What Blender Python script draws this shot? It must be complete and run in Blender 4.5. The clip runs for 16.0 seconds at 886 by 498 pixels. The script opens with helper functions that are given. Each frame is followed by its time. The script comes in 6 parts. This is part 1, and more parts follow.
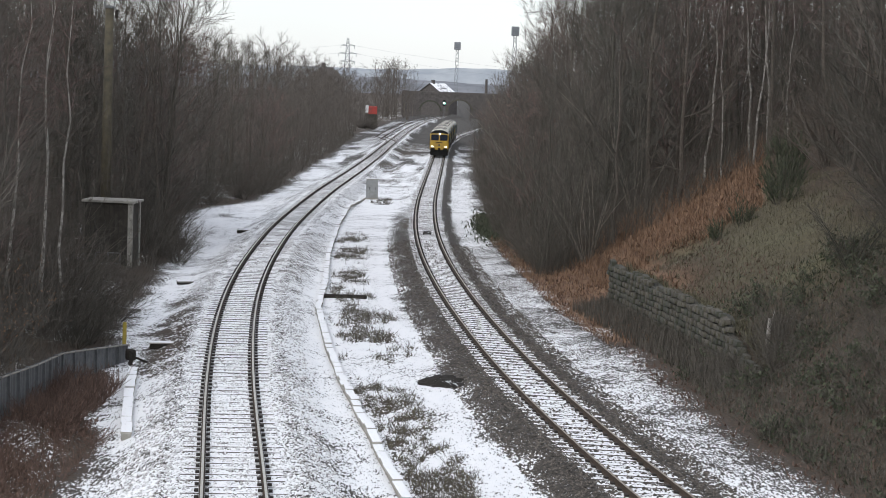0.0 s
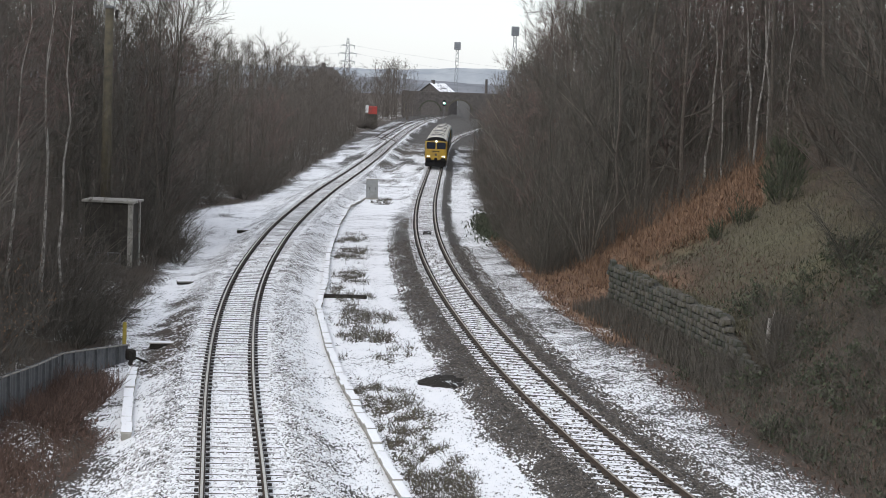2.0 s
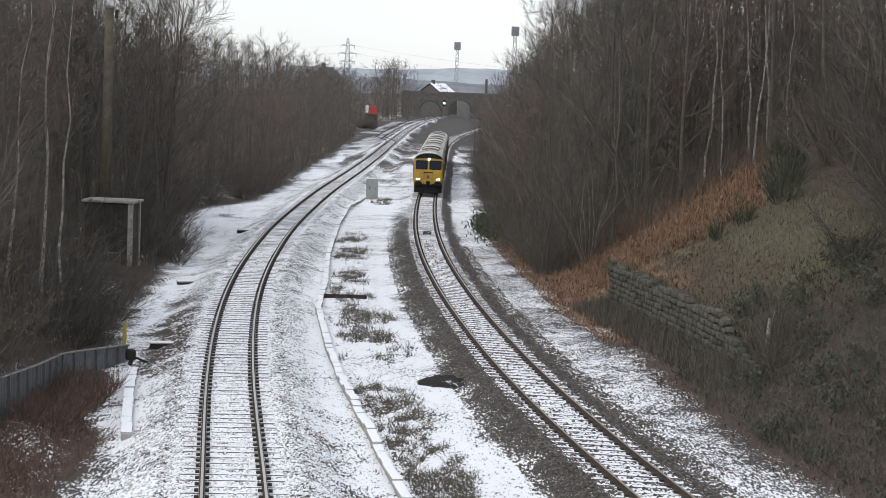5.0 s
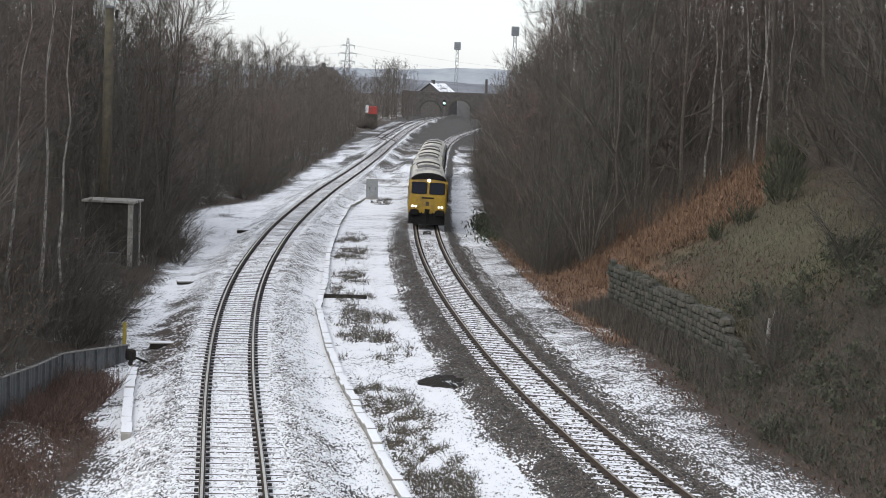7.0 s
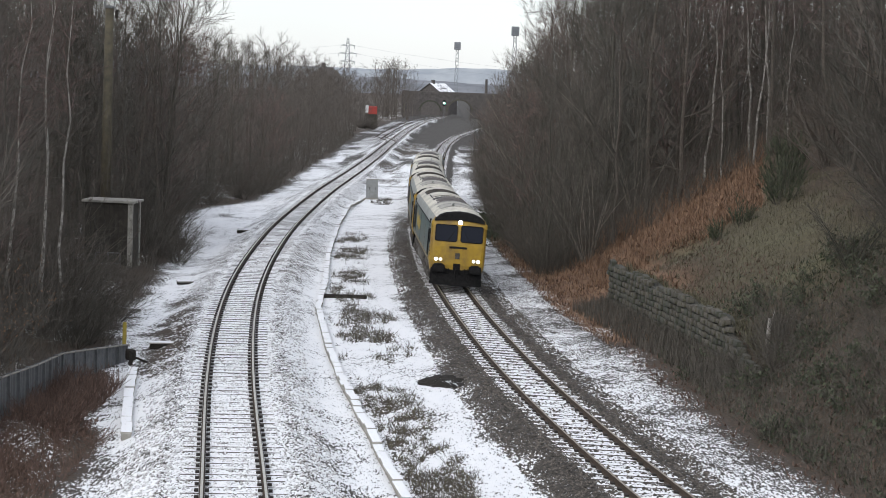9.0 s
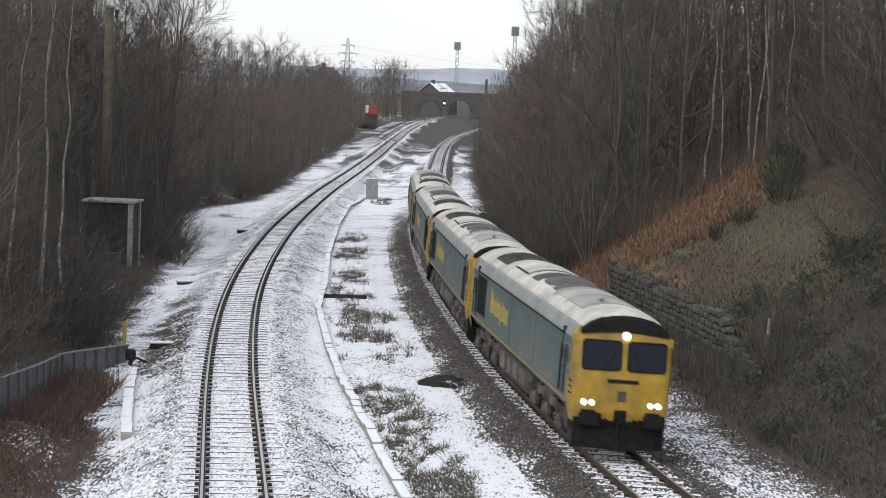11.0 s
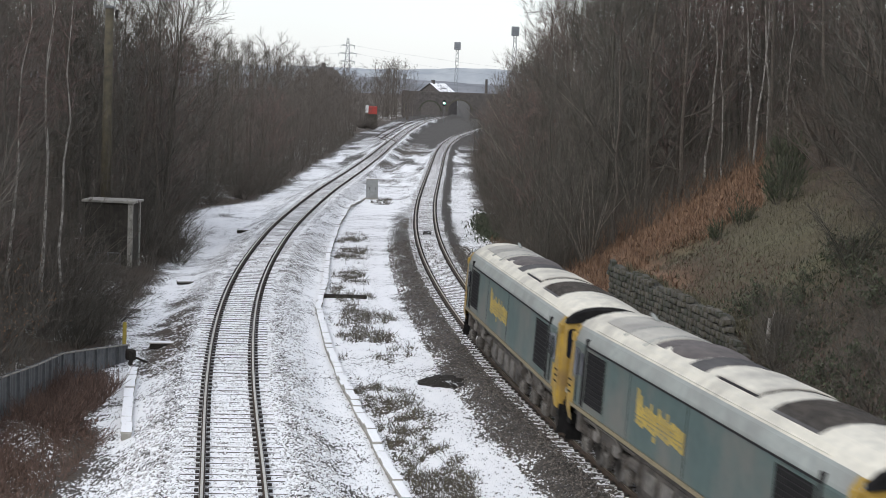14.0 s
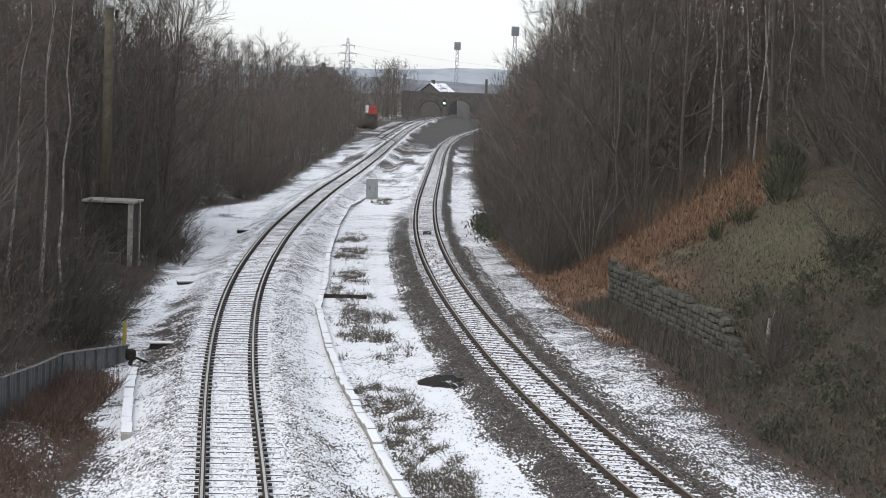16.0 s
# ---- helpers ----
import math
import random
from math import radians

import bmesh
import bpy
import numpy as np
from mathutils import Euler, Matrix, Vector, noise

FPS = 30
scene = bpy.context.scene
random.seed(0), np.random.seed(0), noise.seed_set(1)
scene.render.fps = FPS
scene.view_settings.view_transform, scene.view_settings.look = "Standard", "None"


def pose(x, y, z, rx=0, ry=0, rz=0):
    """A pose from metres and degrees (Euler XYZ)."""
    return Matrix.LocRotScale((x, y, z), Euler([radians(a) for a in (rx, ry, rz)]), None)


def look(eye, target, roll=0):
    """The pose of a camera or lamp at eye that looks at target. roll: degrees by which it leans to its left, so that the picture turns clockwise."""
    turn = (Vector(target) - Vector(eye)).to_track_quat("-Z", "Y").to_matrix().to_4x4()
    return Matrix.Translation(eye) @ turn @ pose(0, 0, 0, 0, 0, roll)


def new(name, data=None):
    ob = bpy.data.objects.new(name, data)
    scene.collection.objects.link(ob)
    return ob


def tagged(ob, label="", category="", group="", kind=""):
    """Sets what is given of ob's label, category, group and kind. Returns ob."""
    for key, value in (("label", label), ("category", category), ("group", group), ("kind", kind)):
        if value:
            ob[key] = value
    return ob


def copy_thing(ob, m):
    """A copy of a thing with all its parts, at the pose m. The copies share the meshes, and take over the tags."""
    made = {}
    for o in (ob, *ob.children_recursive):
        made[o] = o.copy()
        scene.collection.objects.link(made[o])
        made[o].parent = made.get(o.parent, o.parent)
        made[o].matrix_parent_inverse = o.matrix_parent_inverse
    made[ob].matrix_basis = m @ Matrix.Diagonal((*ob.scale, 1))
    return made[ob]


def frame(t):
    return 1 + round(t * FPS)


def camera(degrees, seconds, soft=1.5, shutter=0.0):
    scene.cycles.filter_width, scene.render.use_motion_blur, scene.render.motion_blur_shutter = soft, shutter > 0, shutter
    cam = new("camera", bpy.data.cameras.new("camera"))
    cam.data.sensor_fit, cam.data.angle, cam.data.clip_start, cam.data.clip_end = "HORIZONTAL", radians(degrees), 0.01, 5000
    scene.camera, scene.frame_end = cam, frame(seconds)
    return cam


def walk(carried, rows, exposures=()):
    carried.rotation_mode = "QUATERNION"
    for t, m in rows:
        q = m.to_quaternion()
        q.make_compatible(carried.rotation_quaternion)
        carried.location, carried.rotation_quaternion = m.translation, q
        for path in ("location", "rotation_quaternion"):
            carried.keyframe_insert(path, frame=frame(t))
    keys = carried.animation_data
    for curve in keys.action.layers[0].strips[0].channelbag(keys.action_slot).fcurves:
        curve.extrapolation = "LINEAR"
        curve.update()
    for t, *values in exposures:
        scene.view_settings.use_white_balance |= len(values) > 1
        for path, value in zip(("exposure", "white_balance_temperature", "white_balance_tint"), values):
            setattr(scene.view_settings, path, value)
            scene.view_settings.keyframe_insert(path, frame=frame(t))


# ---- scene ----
cam = camera(26.99, 16.0, soft=0.8, shutter=0.5)
EYE = (0, 0, 9.894)
VIEW = look(EYE, (0, 100, 1.205), 2.192)
walk(cam, [(0.0, VIEW), (16.0, VIEW)])

# ---- world, overcast daylight ----
world = bpy.data.worlds.new("world")
scene.world = world
world.use_nodes = True
wn = world.node_tree
wn.nodes.clear()
sky = wn.nodes.new("ShaderNodeTexSky")
sky.sky_type, sky.sun_disc = "NISHITA", False
sky.sun_elevation, sky.sun_rotation = radians(38), radians(215)
bg_sky = wn.nodes.new("ShaderNodeBackground")
bg_sky.inputs["Strength"].default_value = 0.05
wn.links.new(sky.outputs["Color"], bg_sky.inputs["Color"])
bg_cloud = wn.nodes.new("ShaderNodeBackground")
cloud_noise = wn.nodes.new("ShaderNodeTexNoise")
cloud_noise.inputs["Scale"].default_value = 3.0
cloud_ramp = wn.nodes.new("ShaderNodeValToRGB")
cloud_ramp.color_ramp.elements[0].color = (0.70, 0.73, 0.79, 1)
cloud_ramp.color_ramp.elements[1].color = (0.90, 0.92, 0.975, 1)
wn.links.new(cloud_noise.outputs["Fac"], cloud_ramp.inputs["Fac"])
wn.links.new(cloud_ramp.outputs["Color"], bg_cloud.inputs["Color"])
bg_cloud.inputs["Strength"].default_value = 0.88
add = wn.nodes.new("ShaderNodeAddShader")
wout = wn.nodes.new("ShaderNodeOutputWorld")
wn.links.new(bg_sky.outputs[0], add.inputs[0])
wn.links.new(bg_cloud.outputs[0], add.inputs[1])
wn.links.new(add.outputs[0], wout.inputs["Surface"])

sun = new("sun", bpy.data.lights.new("sun", "SUN"))
sun.data.energy, sun.data.angle, sun.data.color = 1.4, radians(40), (1.0, 0.97, 0.93)
sun.matrix_world = look((-70, -40, 90), (0, 60, 0))


# ---- materials ----
def mat(name, rough=0.7, metal=0.0):
    m = bpy.data.materials.new(name)
    m.use_nodes = True
    b = m.node_tree.nodes["Principled BSDF"]
    b.inputs["Roughness"].default_value, b.inputs["Metallic"].default_value = rough, metal
    return m, m.node_tree, b


def nd(nt, kind, **values):
    n = nt.nodes.new(kind)
    for key, v in values.items():
        n.inputs[key].default_value = v
    return n


def ramp(nt, src, stops):
    r = nt.nodes.new("ShaderNodeValToRGB")
    el = r.color_ramp.elements
    while len(el) < len(stops):
        el.new(0.5)
    for e, (p, c) in zip(el, stops):
        e.position, e.color = p, (*c, 1)
    nt.links.new(src, r.inputs["Fac"])
    return r.outputs["Color"]


def tex(nt, scale, detail=5.0, rough=0.6, space="Object", along=1.0):
    co = nt.nodes.new("ShaderNodeTexCoord")
    n = nd(nt, "ShaderNodeTexNoise", Scale=scale, Detail=detail, Roughness=rough)
    mp = nt.nodes.new("ShaderNodeMapping")
    mp.inputs["Scale"].default_value = (1, along, 1)
    nt.links.new(co.outputs[space], mp.inputs["Vector"])
    nt.links.new(mp.outputs["Vector"], n.inputs["Vector"])
    return n.outputs["Fac"]


def mixc(nt, fac, a, b, mode="MIX"):
    n = nt.nodes.new("ShaderNodeMix")
    n.data_type, n.blend_type = "RGBA", mode
    for sock, v in ((n.inputs["Factor"], fac), (n.inputs["A"], a), (n.inputs["B"], b)):
        if isinstance(v, (int, float)):
            sock.default_value = v
        elif isinstance(v, tuple):
            sock.default_value = (*v, 1)
        else:
            nt.links.new(v, sock)
    return n.outputs["Result"]


def mth(nt, op, a, b=0.0, clamp=False):
    n = nt.nodes.new("ShaderNodeMath")
    n.operation, n.use_clamp = op, clamp
    for sock, v in zip(n.inputs, (a, b)):
        if isinstance(v, (int, float)):
            sock.default_value = v
        else:
            nt.links.new(v, sock)
    return n.outputs[0]


def bump(nt, b, height, strength=0.4, dist=0.02):
    n = nd(nt, "ShaderNodeBump", Strength=strength, Distance=dist)
    nt.links.new(height, n.inputs["Height"])
    nt.links.new(n.outputs["Normal"], b.inputs["Normal"])


def worn(name, light, dark, big=0.8, fine=14.0, rough=0.7, metal=0.0, relief=0.25, dirt=None, dirt_amount=0.5, island=0.0, obrand=0.0):
    """A weathered surface: two scales of variation, optional dirt, fine relief."""
    m, nt, b = mat(name, rough, metal)
    f = tex(nt, fine)
    c = ramp(nt, f, [(0.32, dark), (0.68, light)])
    if dirt:
        g = tex(nt, big, 6.0)
        c = mixc(nt, mth(nt, "MULTIPLY", ramp(nt, g, [(0.42, (0, 0, 0)), (0.66, (1, 1, 1))]), dirt_amount), c, dirt)
    if island:
        ge = nt.nodes.new("ShaderNodeNewGeometry")
        c = mixc(nt, island, c, ramp(nt, ge.outputs["Random Per Island"], [(0, (0.35, 0.35, 0.35)), (1, (1.6, 1.6, 1.6))]), "MULTIPLY")
    if obrand:
        oi = nt.nodes.new("ShaderNodeObjectInfo")
        c = mixc(nt, obrand, c, ramp(nt, oi.outputs["Random"], [(0, (0.50, 0.55, 0.48)), (0.35, (0.85, 0.86, 0.80)), (0.7, (1.12, 1.0, 0.98)), (1, (1.45, 1.30, 1.22))]), "MULTIPLY")
    nt.links.new(c, b.inputs["Base Color"])
    bump(nt, b, f, relief, 0.01)
    return m


def glow(name, colour, strength):
    m, nt, b = mat(name, 0.3)
    b.inputs["Base Color"].default_value = (*colour, 1)
    b.inputs["Emission Color"].default_value = (*colour, 1)
    b.inputs["Emission Strength"].default_value = strength
    return m


def snowy(name, under_light, under_dark, cover, scale=5.0, rough=0.85, island=False):
    """Stone, timber or concrete under thin patchy snow; cover is the share of snow."""
    m, nt, b = mat(name, rough)
    u = ramp(nt, tex(nt, 22.0), [(0.3, under_dark), (0.7, under_light)])
    if island:
        isl = nt.nodes.new("ShaderNodeNewGeometry")
        u = mixc(nt, 0.8, u, ramp(nt, isl.outputs["Random Per Island"], [(0, (0.3, 0.3, 0.3)), (1, (1.7, 1.65, 1.6))]), "MULTIPLY")
    n = mth(nt, "ADD", mth(nt, "MULTIPLY", tex(nt, scale * 3, 6.0, 0.75), 0.6), mth(nt, "MULTIPLY", tex(nt, scale * 0.35, 3.0), 0.4))
    mask = ramp(nt, n, [(0.62 - 0.28 * cover, (0, 0, 0)), (0.68 - 0.28 * cover, (1, 1, 1))])
    ge = nt.nodes.new("ShaderNodeNewGeometry")
    sep = nt.nodes.new("ShaderNodeSeparateXYZ")
    nt.links.new(ge.outputs["Normal"], sep.inputs[0])
    up = mth(nt, "MULTIPLY", ramp(nt, sep.outputs["Z"], [(0.45, (0, 0, 0)), (0.75, (1, 1, 1))]), mask)
    nt.links.new(mixc(nt, up, u, (0.90, 0.905, 0.92)), b.inputs["Base Color"])
    bump(nt, b, n, 0.5, 0.03)
    return m


def ground_material():
    """Snow, ballast stone, earth and leaf litter, mixed by the ground's own cover maps."""
    m, nt, b = mat("snowy_ground", 0.9)
    def cover(name):
        a = nt.nodes.new("ShaderNodeAttribute")
        a.attribute_name = name
        return a.outputs["Fac"]
    co = nt.nodes.new("ShaderNodeTexCoord")
    vor = nd(nt, "ShaderNodeTexVoronoi", Scale=14.0)
    nt.links.new(co.outputs["Object"], vor.inputs["Vector"])
    stone = mixc(nt, 0.75, ramp(nt, tex(nt, 9.0), [(0.3, (0.034, 0.029, 0.025)), (0.7, (0.125, 0.110, 0.094))]),
                 ramp(nt, vor.outputs["Distance"], [(0.0, (1.3, 1.3, 1.3)), (0.6, (0.35, 0.33, 0.3))]), "MULTIPLY")
    litter = ramp(nt, tex(nt, 7.0, 8.0, 0.75), [(0.3, (0.020, 0.016, 0.012)), (0.5, (0.060, 0.042, 0.028)), (0.72, (0.13, 0.085, 0.05))])
    grass = ramp(nt, tex(nt, 5.0, 8.0, 0.75), [(0.3, (0.052, 0.047, 0.027)), (0.5, (0.110, 0.102, 0.056)), (0.72, (0.185, 0.158, 0.092))])
    fern = ramp(nt, tex(nt, 6.0, 8.0, 0.75), [(0.3, (0.075, 0.042, 0.026)), (0.5, (0.18, 0.103, 0.060)), (0.72, (0.30, 0.185, 0.11))])
    c = mixc(nt, cover("litter"), stone, litter)
    c = mixc(nt, cover("grass"), c, grass)
    c = mixc(nt, cover("fern"), c, fern)
    fine, mid, low = tex(nt, 15.0, 4.0, 0.7, along=0.28), tex(nt, 2.4, 5.0, 0.75, along=0.45), tex(nt, 0.45, 4.0)
    n = mth(nt, "ADD", mth(nt, "MULTIPLY", fine, 0.62), mth(nt, "ADD", mth(nt, "MULTIPLY", mid, 0.26), mth(nt, "MULTIPLY", low, 0.12)))
    over = mth(nt, "ADD", cover("snow"), mth(nt, "MULTIPLY", mth(nt, "SUBTRACT", n, 0.5), 5.0))
    mask = mth(nt, "MULTIPLY", ramp(nt, over, [(0.46, (0, 0, 0)), (0.54, (1, 1, 1))]), ramp(nt, cover("snow"), [(0.05, (0, 0, 0)), (0.16, (1, 1, 1))]))
    white = ramp(nt, mid, [(0.3, (0.87, 0.88, 0.90)), (0.7, (0.95, 0.95, 0.955))])
    nt.links.new(mixc(nt, mask, c, white), b.inputs["Base Color"])
    bump(nt, b, mth(nt, "ADD", fine, mth(nt, "MULTIPLY", mid, 0.8)), 0.6, 0.06)
    return m


M = {
    "ground": ground_material(),
    "sleeper": snowy("snowy_sleeper", (0.20, 0.18, 0.16), (0.06, 0.05, 0.045), 0.78, 4.0),
    "lid": snowy("snowy_concrete_lid", (0.46, 0.44, 0.40), (0.28, 0.27, 0.24), 0.92, 1.2),
    "stone": snowy("ballast_stone", (0.155, 0.138, 0.12), (0.036, 0.032, 0.028), 0.10, 2.0, island=True),
    "stone_snowy": snowy("snow_capped_stone", (0.22, 0.20, 0.175), (0.07, 0.062, 0.052), 0.85, 2.0),
    "heap": snowy("dark_heap", (0.05, 0.045, 0.04), (0.02, 0.018, 0.015), 0.12, 2.0),
    "rail_side": worn("rusty_rail_web", (0.085, 0.055, 0.035), (0.030, 0.022, 0.017), rough=0.8),
    "rail_head": worn("polished_rail_head", (0.62, 0.58, 0.50), (0.42, 0.38, 0.32), rough=0.35, metal=0.7, relief=0.05),
    "rail_head_dull": worn("dull_rail_head", (0.42, 0.36, 0.28), (0.24, 0.19, 0.14), rough=0.4, metal=0.6, relief=0.05),
    "chair": worn("dark_rail_fastening", (0.040, 0.032, 0.027), (0.016, 0.013, 0.011), rough=0.85),
    "bark": worn("bark_grey_brown", (0.120, 0.109, 0.093), (0.055, 0.049, 0.041), fine=9, rough=0.95, obrand=0.6),
    "twig": worn("twigs_brown", (0.150, 0.139, 0.122), (0.070, 0.065, 0.056), fine=3, rough=0.95, island=0.5, obrand=0.6),
    "twig_red": worn("twigs_reddish", (0.190, 0.143, 0.130), (0.092, 0.068, 0.061), fine=3, rough=0.95, island=0.5, obrand=0.6),
    "birch": worn("birch_bark", (0.50, 0.47, 0.43), (0.13, 0.115, 0.10), fine=4.5, rough=0.8, dirt=(0.05, 0.04, 0.035), big=2.0, dirt_amount=0.6),
    "pale_stem": worn("pale_coppice_bark", (0.26, 0.24, 0.21), (0.13, 0.12, 0.10), fine=4, rough=0.9, obrand=0.5),
    "thorn": worn("dark_thorn_twigs", (0.108, 0.098, 0.083), (0.050, 0.045, 0.038), fine=3, rough=0.95, island=0.6, obrand=0.5),
    "scrub": worn("scrub_stems", (0.134, 0.120, 0.100), (0.057, 0.051, 0.042), fine=3, rough=0.95, island=0.7),
    "bramble": worn("bramble_red_brown", (0.178, 0.116, 0.090), (0.078, 0.050, 0.038), fine=3, rough=0.95, island=0.7),
    "fern": worn("dead_fern", (0.28, 0.176, 0.112), (0.115, 0.070, 0.045), fine=4, rough=0.95, island=0.7),
    "tuft": worn("dry_grass", (0.165, 0.150, 0.096), (0.068, 0.063, 0.041), fine=4, rough=0.95, island=0.7),
    "green": worn("evergreen_leaf", (0.085, 0.098, 0.055), (0.030, 0.037, 0.022), fine=4, rough=0.8, island=0.7),
    "masonry": worn("weathered_stone", (0.125, 0.122, 0.105), (0.045, 0.045, 0.038), big=1.5, fine=8, rough=0.95, dirt=(0.07, 0.08, 0.045), dirt_amount=0.6, obrand=0.7),
    "mortar": worn("dark_joint", (0.085, 0.082, 0.070), (0.045, 0.044, 0.038), rough=0.95),
    "far_stone": worn("sooty_bridge_stone", (0.125, 0.113, 0.106), (0.07, 0.064, 0.062), fine=1.5, rough=0.95),
    "galv": worn("galvanised_steel", (0.19, 0.195, 0.20), (0.12, 0.125, 0.13), fine=5, rough=0.55, metal=0.3, dirt=(0.13, 0.13, 0.12), dirt_amount=0.5),
    "cabinet": worn("grey_cabinet_paint", (0.34, 0.35, 0.35), (0.24, 0.25, 0.25), fine=4, rough=0.6, dirt=(0.16, 0.15, 0.13)),
    "mast": worn("rust_brown_pole", (0.10, 0.085, 0.052), (0.055, 0.047, 0.032), fine=3, rough=0.8),
    # hut: near-black colour holds the shade behind the hut's open front
    "hut": worn("hut_inner_shade", (0.055, 0.048, 0.036), (0.028, 0.025, 0.02), fine=3, rough=0.9),
    "post": worn("concrete_post", (0.36, 0.34, 0.30), (0.22, 0.21, 0.185), fine=6, rough=0.9),
    "yellow_post": worn("faded_yellow_paint", (0.42, 0.33, 0.05), (0.25, 0.19, 0.04), rough=0.7),
    "red": worn("red_container", (0.42, 0.06, 0.045), (0.30, 0.045, 0.04), fine=1),
    "white": worn("white_panel", (0.80, 0.80, 0.80), (0.6, 0.6, 0.6), fine=1),
    "steel_far": worn("far_steel", (0.28, 0.30, 0.33), (0.22, 0.24, 0.26), fine=0.3, rough=0.7),
    "lamp_bank": worn("floodlight_bank", (0.30, 0.31, 0.33), (0.14, 0.15, 0.16), fine=2.0, rough=0.6),
    "roof_snow": snowy("snowy_far_roof", (0.16, 0.15, 0.15), (0.08, 0.08, 0.08), 0.72, 0.25),
    "green_light": glow("green_signal_lens", (0.35, 1.0, 0.75), 6.0),
    # locomotive
    "body": worn("dusty_green_body", (0.068, 0.108, 0.099), (0.046, 0.078, 0.072), big=0.45, fine=3.0, rough=0.5, relief=0.03, dirt=(0.145, 0.135, 0.115), dirt_amount=0.8),
    "roof": worn("dirty_grey_roof", (0.73, 0.69, 0.585), (0.56, 0.535, 0.46), big=0.45, fine=4.0, rough=0.7, relief=0.08, dirt=(0.25, 0.235, 0.215), dirt_amount=0.75),
    "roof_soot": worn("soot_greyed_roof", (0.52, 0.495, 0.43), (0.36, 0.345, 0.31), big=0.5, fine=4.0, rough=0.75, dirt=(0.12, 0.115, 0.115), dirt_amount=0.7),
    "silencer": worn("heat_stained_silencer", (0.150, 0.128, 0.120), (0.075, 0.066, 0.064), big=0.8, fine=4.0, rough=0.8, dirt=(0.05, 0.045, 0.045), dirt_amount=0.6),
    "roof_dark": worn("sooty_roof", (0.13, 0.125, 0.122), (0.08, 0.077, 0.077), big=0.6, fine=4.0, rough=0.8, dirt=(0.05, 0.05, 0.052), dirt_amount=0.6),
    "band": worn("grey_cantrail_band", (0.34, 0.36, 0.335), (0.24, 0.26, 0.245), big=0.5, fine=4.0, rough=0.6, relief=0.05, dirt=(0.17, 0.16, 0.145), dirt_amount=0.6),
    "yellow": worn("warning_yellow", (0.43, 0.272, 0.020), (0.31, 0.19, 0.016), big=0.9, fine=3.0, rough=0.5, relief=0.04, dirt=(0.17, 0.105, 0.035), dirt_amount=0.9),
    "yellow_mark": worn("faded_yellow_marking", (0.52, 0.37, 0.065), (0.36, 0.26, 0.06), fine=5.0, rough=0.6, relief=0.03, dirt=(0.22, 0.19, 0.10), dirt_amount=0.5),
    "black": worn("sooty_black", (0.022, 0.021, 0.021), (0.010, 0.010, 0.010), fine=6, rough=0.8),
    "under_pale": worn("dust_pale_casting", (0.20, 0.185, 0.165), (0.09, 0.082, 0.072), big=1.4, fine=5, rough=0.9, dirt=(0.035, 0.032, 0.03), dirt_amount=0.7),
    "under": worn("brake_dust_underframe", (0.115, 0.10, 0.085), (0.040, 0.035, 0.031), big=1.2, fine=5, rough=0.9, dirt=(0.03, 0.027, 0.025), dirt_amount=0.7),
    "slat": worn("dark_louvre", (0.026, 0.024, 0.025), (0.013, 0.012, 0.013), fine=6, rough=0.6),
    "sill": worn("dirty_cream_sill", (0.26, 0.21, 0.12), (0.15, 0.125, 0.08), fine=5, rough=0.7),
    "lens": worn("lamp_glass", (0.45, 0.45, 0.42), (0.3, 0.3, 0.28), rough=0.2),
    "lit": glow("headlight_lit", (1.0, 0.96, 0.86), 7.0),
    "lit_warm": glow("headlight_lit_warm", (1.0, 0.88, 0.62), 2.5),
}
gm, gnt, gb = mat("cab_glass", 0.08)
gb.inputs["Base Color"].default_value = (0.012, 0.014, 0.022, 1)
gb.inputs["Specular IOR Level"].default_value = 0.16
M["glass"] = gm
for dull in ("black", "slat", "heap", "roof_dark"):
    M[dull].node_tree.nodes["Principled BSDF"].inputs["Specular IOR Level"].default_value = 0.08
# Backdrop hills glow pale blue: distance haze is painted into their emission.
hill_m, hill_nt, hill_b = mat("haze_glow_hill", 1.0)
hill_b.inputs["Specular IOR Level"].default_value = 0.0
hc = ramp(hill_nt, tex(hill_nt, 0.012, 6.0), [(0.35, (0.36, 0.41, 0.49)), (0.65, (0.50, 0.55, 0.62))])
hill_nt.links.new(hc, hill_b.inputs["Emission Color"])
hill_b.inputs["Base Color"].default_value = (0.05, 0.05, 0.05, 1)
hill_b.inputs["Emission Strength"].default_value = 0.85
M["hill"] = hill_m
# The nearer hill glows darker, with less haze painted in.
near_hill_m, nh_nt, nh_b = mat("haze_glow_wooded_hill", 1.0)
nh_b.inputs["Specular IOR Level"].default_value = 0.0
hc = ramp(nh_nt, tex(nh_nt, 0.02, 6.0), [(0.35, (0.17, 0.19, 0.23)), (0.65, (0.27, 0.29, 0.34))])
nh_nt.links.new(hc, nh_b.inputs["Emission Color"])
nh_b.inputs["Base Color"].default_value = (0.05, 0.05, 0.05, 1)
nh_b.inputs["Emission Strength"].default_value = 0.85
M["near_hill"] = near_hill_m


# ---- mesh helpers ----
def empty(name, m=None, **tags):
    ob = new(name)
    ob.empty_display_size = 0.3
    if m is not None:
        ob.matrix_world = m
    return tagged(ob, **tags)


